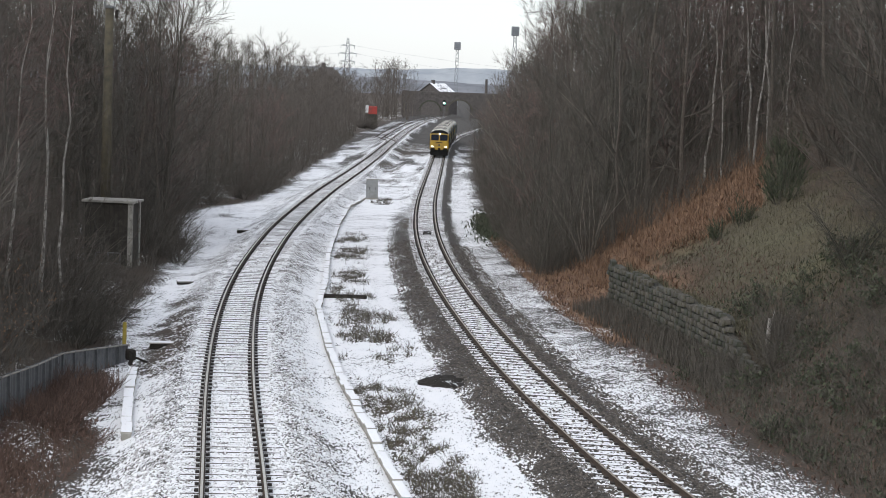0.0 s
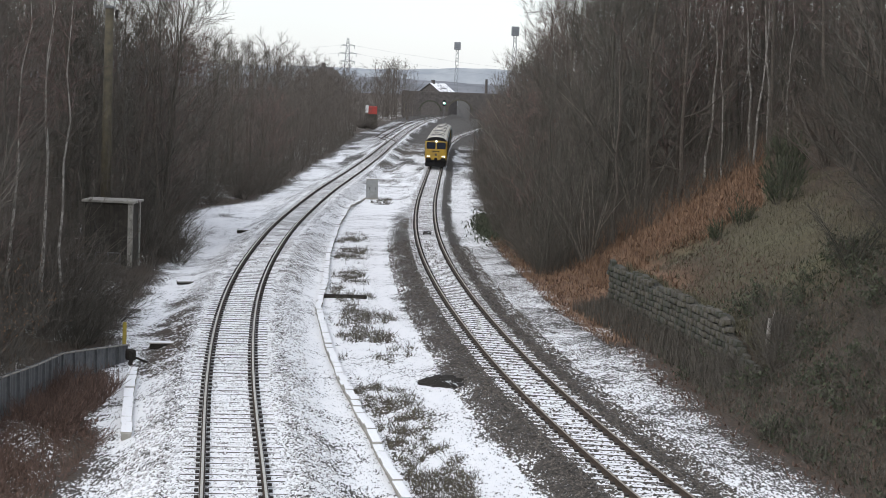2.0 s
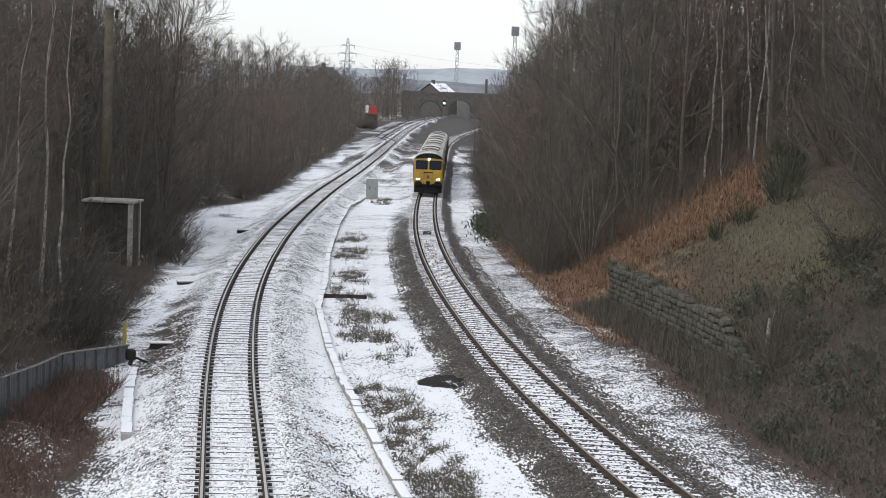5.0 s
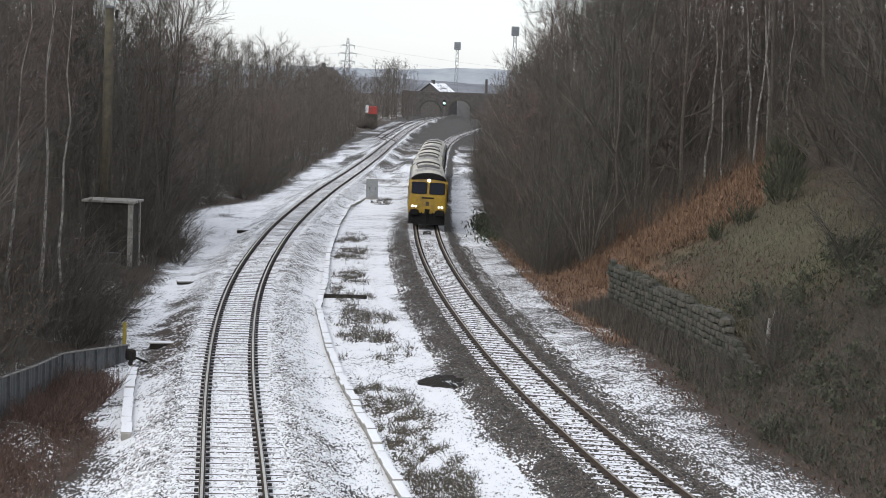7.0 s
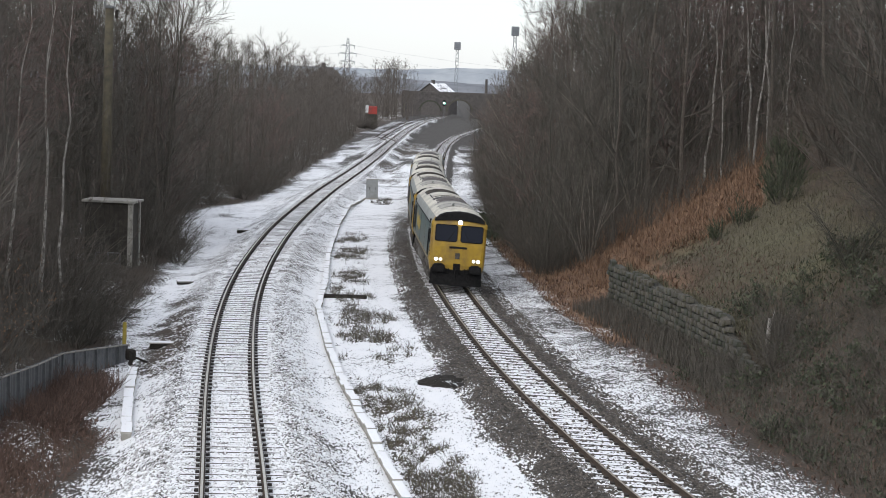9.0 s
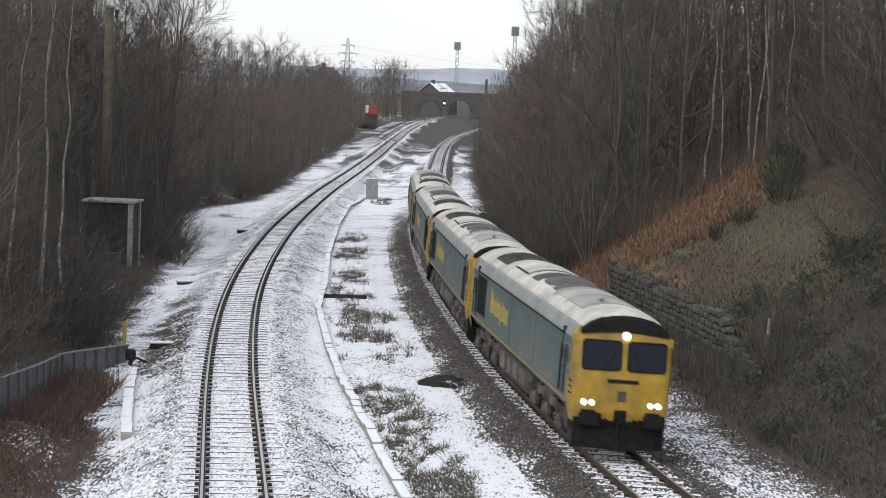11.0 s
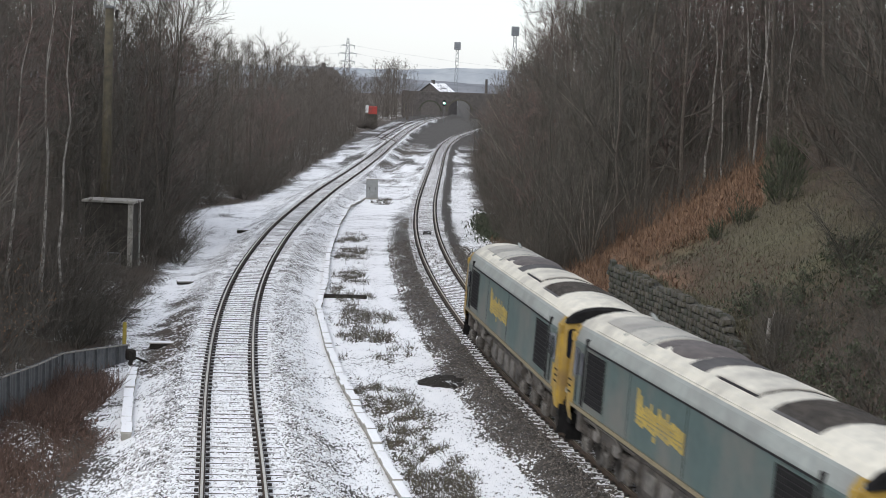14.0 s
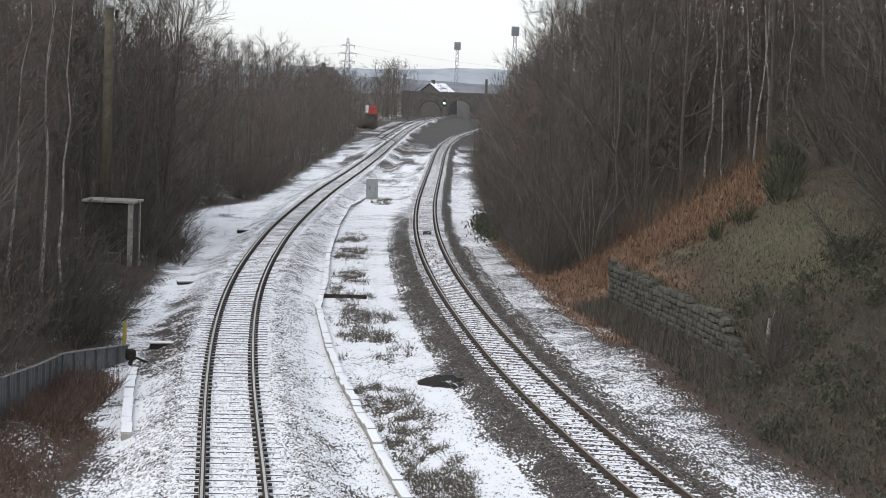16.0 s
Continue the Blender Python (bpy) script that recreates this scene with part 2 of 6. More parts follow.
def from_lists(name, verts, faces, material, parent=None, label="", smooth=False, kind=""):
    me = bpy.data.meshes.new(name)
    me.from_pydata(verts, [], faces)
    me.materials.append(M[material])
    if smooth:
        me.polygons.foreach_set("use_smooth", [True] * len(me.polygons))
    me.update()
    ob = new(name, me)
    ob.parent = parent
    return tagged(ob, label=label, kind=kind)


def part(name, bm, material, parent, label="", smooth=False):
    bmesh.ops.recalc_face_normals(bm, faces=bm.faces[:])
    me = bpy.data.meshes.new(name)
    bm.to_mesh(me)
    bm.free()
    me.materials.append(M[material])
    if smooth:
        me.polygons.foreach_set("use_smooth", [True] * len(me.polygons))
    ob = new(name, me)
    ob.parent = parent
    return tagged(ob, label=label)


def box(bm, x0, x1, y0, y1, z0, z1, bevel=0.0):
    g = bmesh.ops.create_cube(bm, size=1.0)
    vs = g["verts"]
    for v in vs:
        v.co = Vector(((x0 + x1) / 2 + v.co.x * (x1 - x0), (y0 + y1) / 2 + v.co.y * (y1 - y0), (z0 + z1) / 2 + v.co.z * (z1 - z0)))
    if bevel:
        es = list({e for v in vs for e in v.link_edges})
        bmesh.ops.bevel(bm, geom=es, offset=bevel, segments=2, affect="EDGES", profile=0.5)
    return bm


def rod(bm, a, b, r0, r1=None, n=10):
    a, b = Vector(a), Vector(b)
    d = b - a
    q = d.to_track_quat("Z", "Y").to_matrix().to_4x4()
    bmesh.ops.create_cone(bm, cap_ends=True, segments=n, radius1=r0, radius2=r0 if r1 is None else r1, depth=d.length,
                          matrix=Matrix.Translation((a + b) / 2) @ q)
    return bm


def loft(bm, sections, closed=False, caps=False):
    rows = [[bm.verts.new(p) for p in s] for s in sections]
    for r, s in zip(rows, rows[1:]):
        n = len(r)
        for i in range(n if closed else n - 1):
            j = (i + 1) % n
            bm.faces.new((r[i], r[j], s[j], s[i]))
    if caps:
        bm.faces.new(rows[0])
        bm.faces.new(rows[-1])
    return bm


def one_box(*a, bevel=0.0):
    return box(bmesh.new(), *a, bevel=bevel)


class Sticks:
    """Many thin three-sided stems gathered into one mesh."""

    def __init__(self):
        self.v, self.f = [], []

    def stick(self, pts, radii, n=3):
        base, m = len(self.v), len(pts)
        for k, (p, r) in enumerate(zip(pts, radii)):
            d = (pts[min(k + 1, m - 1)] - pts[max(k - 1, 0)]).normalized()
            u = d.orthogonal().normalized()
            w = d.cross(u)
            for i in range(n):
                a = 2 * math.pi * i / n
                self.v.append(tuple(p + u * (r * math.cos(a)) + w * (r * math.sin(a))))
        for k in range(m - 1):
            for i in range(n):
                j = (i + 1) % n
                o = base + k * n
                self.f.append((o + i, o + j, o + n + j, o + n + i))

    def blade(self, p, tip, w):
        b = len(self.v)
        side = (tip - p).cross(Vector((0, 0, 1)))
        side = (side.normalized() if side.length > 1e-5 else Vector((1, 0, 0))) * w
        self.v += [tuple(p - side), tuple(p + side), tuple(tip)]
        self.f.append((b, b + 1, b + 2))

    def ribbon(self, p, tip, w, rng):
        """A fine twig: one thin tapering strip."""
        b = len(self.v)
        side = (tip - p).cross(Vector((rng.gauss(0, 1), rng.gauss(0, 1), rng.gauss(0, 1))))
        side = (side.normalized() if side.length > 1e-5 else Vector((1, 0, 0))) * w
        self.v += [tuple(p - side), tuple(p + side), tuple(tip + side * 0.35), tuple(tip - side * 0.35)]
        self.f.append((b, b + 1, b + 2, b + 3))

    def make(self, name, material, parent=None, label="", kind=""):
        return from_lists(name, self.v, self.f, material, parent, label, False, kind)


# ---- plan: two tracks, the toe of the right bank, the edge of the left wood ----
def smooth_line(points, sigma=9.0):
    """A smooth x(y) through the plan's points, straightened over sigma metres."""
    ys = np.arange(-160.0, 700.0, 1.0)
    py, px = zip(*points)
    xs = np.interp(ys, py, px)
    k = np.exp(-0.5 * (np.arange(-40, 41) / sigma) ** 2)
    k /= k.sum()
    pad = np.concatenate([xs[0] + (xs[1] - xs[0]) * np.arange(-40, 0), xs, xs[-1] + (xs[-1] - xs[-2]) * np.arange(1, 41)])
    xs = np.convolve(pad, k, "valid")
    return lambda y: np.interp(y, ys, xs)


RIGHT = smooth_line([(-160, 83), (-80, 44.7), (-40, 28), (0, 15.2), (20, 10.4), (45.3, 5.67), (51.5, 4.71), (60, 3.51), (66.4, 2.77), (75.3, 1.90), (87.8, 0.82),
                     (102.7, -0.16), (112.2, -0.64), (123.6, -1.08), (133.8, -1.34), (148.4, -1.56), (166, -1.65), (197, -1.50), (233, -1.31), (290, -1.0),
                     (336, -0.2), (392, 2.0), (479, 8.2), (560, 17), (700, 38)], 7.0)
LEFT = smooth_line([(-160, 30), (-60, 8), (0, 0), (41.8, -4.5), (47.1, -5.25), (51, -5.77), (55.7, -6.36), (61.2, -7.0), (68, -7.72), (76.5, -8.54), (87.5, -9.4),
                    (102.3, -10.17), (123, -10.86), (147, -11.0), (168.5, -10.97), (210, -10.35), (248, -10.0), (310, -9.8), (400, -9.3), (470, -8.4), (540, -6.6), (620, -3), (700, 3)], 7.0)
TOE = smooth_line([(-160, 92), (-60, 42), (0, 21), (30, 14.2), (47.7, 11.2), (51.6, 10.3), (57.6, 9.3), (64, 8.7), (70.8, 8.5), (78, 7.6), (85, 6.5), (102, 5.4), (122, 4.3),
                   (152, 3.5), (196, 3.6), (276, 4.2), (340, 6.5), (480, 15), (560, 24), (700, 46)], 4.0)
WOOD = smooth_line([(-160, -4), (0, -8), (44.6, -8.9), (49.6, -9.2), (54.7, -10), (65.7, -12), (74.8, -13), (87, -14), (100, -15.2), (111, -15.8), (125, -18.3), (141, -20.3), (154, -17.6),
                    (168, -16.0), (206, -16.4), (279, -17), (401, -19), (700, -14)], 5.0)
WALL = lambda y: np.interp(y, (63.5, 66.0, 73.0, 79.5, 87.0), (11.3, 11.0, 10.15, 9.15, 7.95))
RAIL_L, RAIL_R = 0.32, 0.0


def cant(y):
    """Lean of the right track into its curve, in degrees."""
    return 2.8 * (1 - step(105, 175, y))


def step(a, b, v):
    t = np.clip((v - a) / (b - a), 0, 1)
    return t * t * (3 - 2 * t)


def lattice(i, j, seed):
    """A repeatable random value from -1 to 1 for each cell corner."""
    v = np.sin(i * 127.1 + j * 311.7 + seed * 74.7) * 43758.5453
    return 2 * (v - np.floor(v)) - 1


def fuzz(x, y, s, seed=0.0):
    """Smooth irregular noise, about -1 to 1, in patches of roughly 2 / s metres."""
    out, amp = 0.0, 1.0
    for k in range(2):
        u, v = np.asarray(x) * s * 0.55 * 2.1 ** k + 13.7 * seed, np.asarray(y) * s * 0.55 * 2.1 ** k - 7.3 * seed
        i, j = np.floor(u), np.floor(v)
        a, b = u - i, v - j
        a, b = a * a * (3 - 2 * a), b * b * (3 - 2 * b)
        out = out + amp * ((lattice(i, j, seed) * (1 - a) + lattice(i + 1, j, seed) * a) * (1 - b) + (lattice(i, j + 1, seed) * (1 - a) + lattice(i + 1, j + 1, seed) * a) * b)
        amp *= 0.5
    return out / 1.1


def over_max(a, b, k=0.03):
    """The higher of two heights, with a rounded meeting."""
    return np.maximum(a, b) + k * np.log1p(np.exp(-np.abs(a - b) / k)) * (np.abs(a - b) < 0.3)


def ground_z(x, y):
    x, y = np.asarray(x, float), np.asarray(y, float)
    dl, dr = np.abs(x - LEFT(y)), np.abs(x - RIGHT(y))
    z = -0.42 + 0.05 * fuzz(x, y, 0.9) + 0.02 * fuzz(x, y, 3.1, 2.0)
    z = over_max(z, 0.130 + 0.012 * fuzz(x, y, 3.7, 9.0) - np.maximum(0, dl - 1.85) * 0.42)
    lean = np.clip(x - RIGHT(y), -1.7, 1.7) * np.tan(np.radians(cant(y)))
    z = over_max(z, -0.190 - lean - np.maximum(0, dr - 1.6) * 0.35)
    u = x - TOE(y)
    up = np.maximum(u, 0)
    bank = np.where(up < 2.5, 0.11 * up * up, 0.69 + 0.64 * (up - 2.5))
    walled = 0.14 * up
    w = x - WALL(y)
    walled = np.where(w > 0.25, 1.72 + 0.012 * (y - 76) + 0.52 * (w - 0.25), walled)
    k = step(61.0, 69.0, y) * (1 - step(86.5, 91.0, y))
    bank = bank * (1 - k) + walled * k
    bank = np.where(bank > 10.5, 10.5 + (bank - 10.5) * 0.12, bank)
    bank = np.minimum(bank, 13.5) * (1 - step(600, 1500, y))
    z = z + bank + np.where(up > 0.5, 0.16 * fuzz(x, y, 0.8, 5.0), 0) * (1 - step(200, 400, y))
    lf = np.maximum(WOOD(y) - x, 0)
    z = z + 0.35 * step(0, 3, lf) * (1 + 0.5 * fuzz(x, y, 0.6, 7.0)) * (1 - step(300, 600, y))
    return z


def gz(x, y):
    return float(ground_z(x, y))


# patches of scrub on the snow: x, y, half width, half length
PATCHES = [(-6.4, 122, 0.9, 3.0), (-5.7, 115, 1.0, 2.5), (-5.0, 99, 0.9, 4.0), (-4.1, 89, 1.1, 2.5), (-3.4, 81, 1.2, 3.0), (-2.8, 75, 1.2, 3.0), (-1.9, 71, 1.0, 2.0),
           (-1.6, 58.5, 0.8, 2.2), (-2.5, 62, 0.6, 1.5), (-0.4, 51.5, 0.7, 2.2), (0.0, 48, 0.7, 1.5), (-6.9, 230, 1.6, 16), (-5.8, 203, 1.3, 12), (-5.5, 300, 2.6, 30),
           (-7.9, 95, 0.6, 1.0), (-2.6, 137, 0.6, 6.0), (-5.6, 165, 1.0, 5.0)]


TROUGH = lambda y: np.interp(y, (38, 45.3, 54.3, 62.5, 72.0, 83.8, 94.8, 110.7, 136.1, 155, 167), (0.4, -0.7, -2.0, -3.2, -4.4, -5.6, -6.0, -6.9, -7.75, -8.0, -7.3))


def weeds(x, y):
    """How thick the dead weeds stand between the trough and the right track, 0 to 1."""
    d = x - TROUGH(y)
    belt = step(0.1, 0.5, d) * (1 - step(1.5, 3.0, d)) * (1 - step(120, 140, y))
    n = 0.5 + 0.55 * fuzz(x * 1.2, y * 0.40, 1.3, 4.2) + 0.35 * fuzz(x, y * 0.4, 4.3, 1.2)
    m = belt * step(0.62, 1.0, n + 0.22 * fuzz(x, y * 0.6, 9.0, 2.7))
    edge, gaps = 1.1 * fuzz(x, y * 0.5, 2.6, 3.0), step(-0.5, 0.3, fuzz(x, y * 0.5, 5.0, 6.0) + 0.2)
    for px, py, hw, hl in PATCHES:
        e = ((x - px) / hw) ** 2 + ((y - py) / hl) ** 2
        m = np.maximum(m, (1 - step(0.2, 1.3, e + edge)) * gaps)
    return m


def covers(x, y):
    """Snow, litter, grass and fern cover at a place, each 0 to 1."""
    dl, dr, u = x - LEFT(y), x - RIGHT(y), x - TOE(y)
    al, ar = np.abs(dl), np.abs(dr)
    wob = 0.5 * fuzz(x, y, 0.55, 1.0) + 0.3 * fuzz(x, y, 2.3, 0.4)
    snow = 0.83 + 0.17 * fuzz(x, y, 0.35, 3.0) + 0.17 * fuzz(x, y * 0.6, 1.7, 8.0)
    snow = np.where(al < 1.95, 0.75, snow)
    sh = (1 - step(2.2, 4.0, al + wob)) * (al >= 1.5)
    snow = snow - 0.22 * sh
    snow = np.where(ar < 1.35, 0.68, snow)
    rs = step(1.2, 1.45, dr) * (1 - step(1.95, 2.4, dr + 0.3 * wob))
    snow = snow * (1 - rs) + 0.06 * rs
    ls = step(1.15, 1.3, -dr) * (1 - step(1.9, 3.2, -dr + 0.9 * wob)) * (1 - 0.8 * step(125, 165, y))
    snow = snow * (1 - ls) + 0.10 * ls
    lg = step(1.6, 2.0, -dl) * (1 - step(2.5, 3.7, -dl + 0.9 * wob)) * step(58, 63, y + 3 * wob) * (1 - step(79, 88, y + 6 * wob)) * step(-0.7, 0.0, fuzz(x, y, 0.9, 2.2) + 0.2)
    snow = snow * (1 - 0.86 * lg)
    snow = snow - 0.22 * step(3.0, 4.5, -dl) * step(82, 92, y) * step(-0.1, 0.6, fuzz(x, y * 0.5, 0.8, 5.5))
    right_strip = step(2.0, 2.4, dr)
    snow = snow * (1 - right_strip) + (0.50 + 0.16 * fuzz(x, y, 0.8, 4.0) + 0.28 * step(100, 150, y)) * right_strip
    snow = snow * (1 - step(-1.6, 0.6, u + 1.4 * wob))
    far = step(300, 360, y)
    snow = snow * (1 - 0.95 * far * step(2.2, 3.2, dl)) * (1 - 0.9 * step(540, 600, y)) * (1 - 0.38 * step(250, 330, y) * step(1.9, 2.4, al))
    snow = snow - 0.55 * step(170, 260, y) * step(-0.1, 0.5, fuzz(x, y * 0.14, 0.9, 7.7)) * (al > 1.6) * (ar > 1.6)
    lf = WOOD(y) - x
    snow = snow * (1 - step(-1.0, 0.8, lf + 1.2 * wob)) + 0.30 * step(0.5, 2.0, lf) * (0.5 + fuzz(x, y, 0.5, 6.0)) * (1 - 0.6 * step(6, 12, lf))
    heap = step(0.2, 1.0, lf) * (1 - step(58, 64, y))
    snow = np.maximum(snow, 0.24 * heap)
    litter = np.maximum(step(-1.0, 0.6, u + wob), step(-0.6, 1.0, lf + wob))
    m = weeds(x, y)
    snow = snow * (1 - 0.62 * m)
    litter = np.maximum(np.maximum(litter, 0.85 * m), 0.8 * lg)
    grass = 0.10 * m
    slope = (u > 2) & (y < 105)
    grass = np.where(slope, step(2.5, 5.5, u + 2 * wob) * (1 - step(8.5, 11.0, u + 2 * wob)) * step(66, 74, y) * (0.5 + 0.45 * step(-0.5, 0.3, fuzz(x, y, 0.55, 3.3))), grass)
    fern = np.where((u > -0.6) & (y > 70) & (y < 128), np.maximum((1 - step(1.5, 3.5, np.abs(u - 0.8) + wob)) * step(74, 84, y) * (1 - step(112, 128, y)),
                    step(84, 93, y + 5 * wob) * (1 - step(107, 113, y)) * step(2.0, 4.5, u) * (1 - step(-0.3, 1.2, x - 14.4 - (y - 85.6) * 0.164))), 0.0)
    return np.clip(snow, 0, 1), np.clip(litter, 0, 1), np.clip(grass, 0, 1), np.clip(fern, 0, 1)


def build_ground():
    xs = np.unique(np.round(np.concatenate([np.linspace(-2600, -120, 14), np.arange(-120, -40, 10.0), np.arange(-40, -20, 1.5), np.arange(-20, 16, 0.28), np.arange(16, 44, 1.0),
                                            np.arange(44, 120, 10.0), np.linspace(120, 2600, 14)]), 3))
    ys = np.unique(np.round(np.concatenate([np.arange(-160, 30, 10.0), np.arange(30, 100, 0.5), np.arange(100, 200, 1.2), np.arange(200, 420, 4.0), np.arange(420, 800, 20.0),
                                            np.linspace(800, 4900, 24)]), 3))
    X, Y = np.meshgrid(xs, ys)
    Z = ground_z(X.ravel(), Y.ravel())
    nx, ny = len(xs), len(ys)
    idx = np.arange(nx * ny).reshape(ny, nx)
    faces = np.stack([idx[:-1, :-1], idx[:-1, 1:], idx[1:, 1:], idx[1:, :-1]], -1).reshape(-1, 4).tolist()
    verts = np.column_stack([X.ravel(), Y.ravel(), Z]).tolist()
    ob = from_lists("ground", verts, faces, "ground", smooth=True)
    for name, v in zip(("snow", "litter", "grass", "fern"), covers(X.ravel(), Y.ravel())):
        a = ob.data.attributes.new(name, "FLOAT", "POINT")
        a.data.foreach_set("value", v.astype(np.float32))
    tagged(ob, "snow-dusted railway cutting floor with leaf-littered banks", "ground", kind="structure")


build_ground()


# ---- distance ----
def hill(name, y, base, rise, seed, material, x0=-1500, x1=1500):
    xs = np.linspace(x0, x1, 160)
    top = base + rise * (0.62 + 0.25 * np.sin(xs / 210.0 + seed) + 0.10 * np.sin(xs / 61.0 + 2 * seed) + 0.03 * np.sin(xs / 13.0 + seed))
    verts, faces = [], []
    for i, (x, t) in enumerate(zip(xs, top)):
        verts += [(x, y, -5.0), (x, y + 60, t * 0.7), (x, y + 160, t)]
    for i in range(len(xs) - 1):
        for k in range(2):
            a = i * 3 + k
            faces.append((a, a + 3, a + 4, a + 1))
    tagged(from_lists(name, verts, faces, material, smooth=True), "far hillside backdrop, haze painted as a pale glow, under a grey winter sky", "hill", kind="structure")


# Both backdrops carry their haze as glow in the material.
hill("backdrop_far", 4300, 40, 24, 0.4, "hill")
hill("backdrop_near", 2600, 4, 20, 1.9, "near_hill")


# ---- tracks ----
def stations(line, y0, y1, gap):
    """Places every gap metres along a line, from y0 to y1: x, y, heading."""
    ys = np.arange(y0, y1, 0.05)
    xs = line(ys)
    s = np.concatenate([[0], np.cumsum(np.hypot(np.diff(xs), np.diff(ys)))])
    out = []
    for d in np.arange(0, s[-1], gap):
        y = float(np.interp(d, s, ys))
        x = float(line(y))
        out.append((x, y, math.atan2(float(line(y + 0.5) - line(y - 0.5)), 1.0)))
    return out


RAIL_SECTION = [(-0.07, -0.165), (-0.07, -0.150), (-0.012, -0.130), (-0.012, -0.045), (-0.036, -0.034), (-0.036, -0.004)]
HEAD_SECTION = [(-0.036, -0.006), (-0.030, 0.0), (0.030, 0.0), (0.036, -0.006)]


def sweep(name, line, offset, top, section, material, parent, y0, y1, label="", lean=None):
    verts, faces = [], []
    ys = [y0]
    while ys[-1] < y1:
        ys.append(ys[-1] + (1.0 if ys[-1] < 120 else 3.0))
    n = len(section)
    for y in ys:
        x, h = float(line(y)), math.atan2(float(line(y + 0.5) - line(y - 0.5)), 1.0)
        rx, ry = math.cos(h), -math.sin(h)
        tilt = math.radians(float(lean(y))) if lean else 0.0
        for o, z in section:
            across, up = (offset + o) * math.cos(tilt) + z * math.sin(tilt), z * math.cos(tilt) - (offset + o) * math.sin(tilt)
            verts.append((x + rx * across, y + ry * across, top + up))
    for k in range(len(ys) - 1):
        for i in range(n - 1):
            a = k * n + i
            faces.append((a, a + 1, a + n + 1, a + n))
    return from_lists(name, verts, faces, material, parent, label, smooth=False)


def build_track(name, line, top, head, y0, y1, label, lean=None):
    tilt = lambda y: float(lean(y)) if lean else 0.0
    track = empty(name, None, label=label, category="railway track")
    section = RAIL_SECTION + [(-o, z) for o, z in reversed(RAIL_SECTION)]
    for side in (-0.7525, 0.7525):
        r = sweep("rail", line, side, top, section, "rail_side", track, y0, y1, "rusty steel rail with worn head", lean)
        sweep("rail_head", line, side, top + 0.002, HEAD_SECTION, head, r, y0, y1, "", lean)
    st = stations(line, y0, y1, 0.70)
    bm = one_box(-1.28, 1.28, -0.13, 0.13, -0.22, 0.0, bevel=0.02)
    me = bpy.data.meshes.new("sleeper")
    bm.to_mesh(me)
    bm.free()
    me.materials.append(M["sleeper"])
    near = [s for s in st if s[1] > 34]
    rng = random.Random(4)
    for x, y, h in near[:300]:
        ob = new("sleeper", me)
        ob.parent = track
        ob.matrix_world = pose(x + rng.uniform(-0.02, 0.02), y, top - 0.165 + rng.uniform(-0.012, 0.012), 0, 0, -math.degrees(h) + rng.uniform(-0.6, 0.6)) @ pose(0, 0, 0, 0, tilt(y), 0)
    rest = [s for s in st if s[1] <= 34] + near[300:]
    v, f = [], []
    cube = [(-1.28, -0.13, -0.2), (1.28, -0.13, -0.2), (1.28, 0.13, -0.2), (-1.28, 0.13, -0.2), (-1.28, -0.13, 0), (1.28, -0.13, 0), (1.28, 0.13, 0), (-1.28, 0.13, 0)]
    quads = [(0, 3, 2, 1), (4, 5, 6, 7), (0, 1, 5, 4), (1, 2, 6, 5), (2, 3, 7, 6), (3, 0, 4, 7)]
    def put(m, size=None):
        b = len(v)
        for c in cube:
            c = Vector(c) if size is None else Vector((c[0] / 1.28 * size[0], c[1] / 0.13 * size[1], c[2] / 0.2 * size[2]))
            v.append(tuple(m @ c))
        f.extend([tuple(b + i for i in q) for q in quads])
    for x, y, h in rest:
        put(pose(x, y, top - 0.165, 0, 0, -math.degrees(h)) @ pose(0, 0, 0, 0, tilt(y), 0))
    from_lists("distant_sleeper", v, f, "sleeper", track, kind="stuff")
    v, f = [], []
    for x, y, h in near[:420]:
        base = pose(x, y, top - 0.165, 0, 0, -math.degrees(h)) @ pose(0, 0, 0, 0, tilt(y), 0)
        for side in (-0.7525, 0.7525):
            for o in (-0.125, 0.125):
                put(base @ pose(side + o, 0, 0.065), (0.05, 0.075, 0.055))
    from_lists("rail_fastening", v, f, "chair", track, "dark cast rail chairs", kind="stuff")
    return track


build_track("track", LEFT, RAIL_L, "rail_head", 30.0, 640.0, "single railway track with polished rails on snowy sleepers")
build_track("track", RIGHT, RAIL_R, "rail_head_dull", -120.0, 560.0, "curving railway track with brown rails on snowy ballast", cant)


def side_track():
    """The second line beyond the crossover, and the crossover's own rails."""
    second = lambda y: LEFT(y) - 3.4
    t = empty("track", None, label="second railway track beyond a snowy crossover", category="railway track")
    section = RAIL_SECTION + [(-o, z) for o, z in reversed(RAIL_SECTION)]
    cross = lambda y: LEFT(y) - 3.4 * step(322, 362, y)
    for line, a, b in ((second, 345, 640), (cross, 318, 366)):
        for side in (-0.7525, 0.7525):
            sweep("rail", line, side, RAIL_L + 0.004, section, "rail_side", t, a, b)
    v, f = [], []
    for x, y, h in stations(second, 345, 640, 0.9):
        b = len(v)
        for dx, dy in ((-1.2, -0.13), (1.2, -0.13), (1.2, 0.13), (-1.2, 0.13)):
            v.append((x + dx, y + dy, RAIL_L - 0.19))
        f.append((b, b + 1, b + 2, b + 3))
    from_lists("distant_sleeper", v, f, "sleeper", t, kind="stuff")


side_track()


# ---- locomotives ----
HALF = [(1.29, 1.34), (1.33, 1.44), (1.33, 2.98), (1.30, 3.03)]
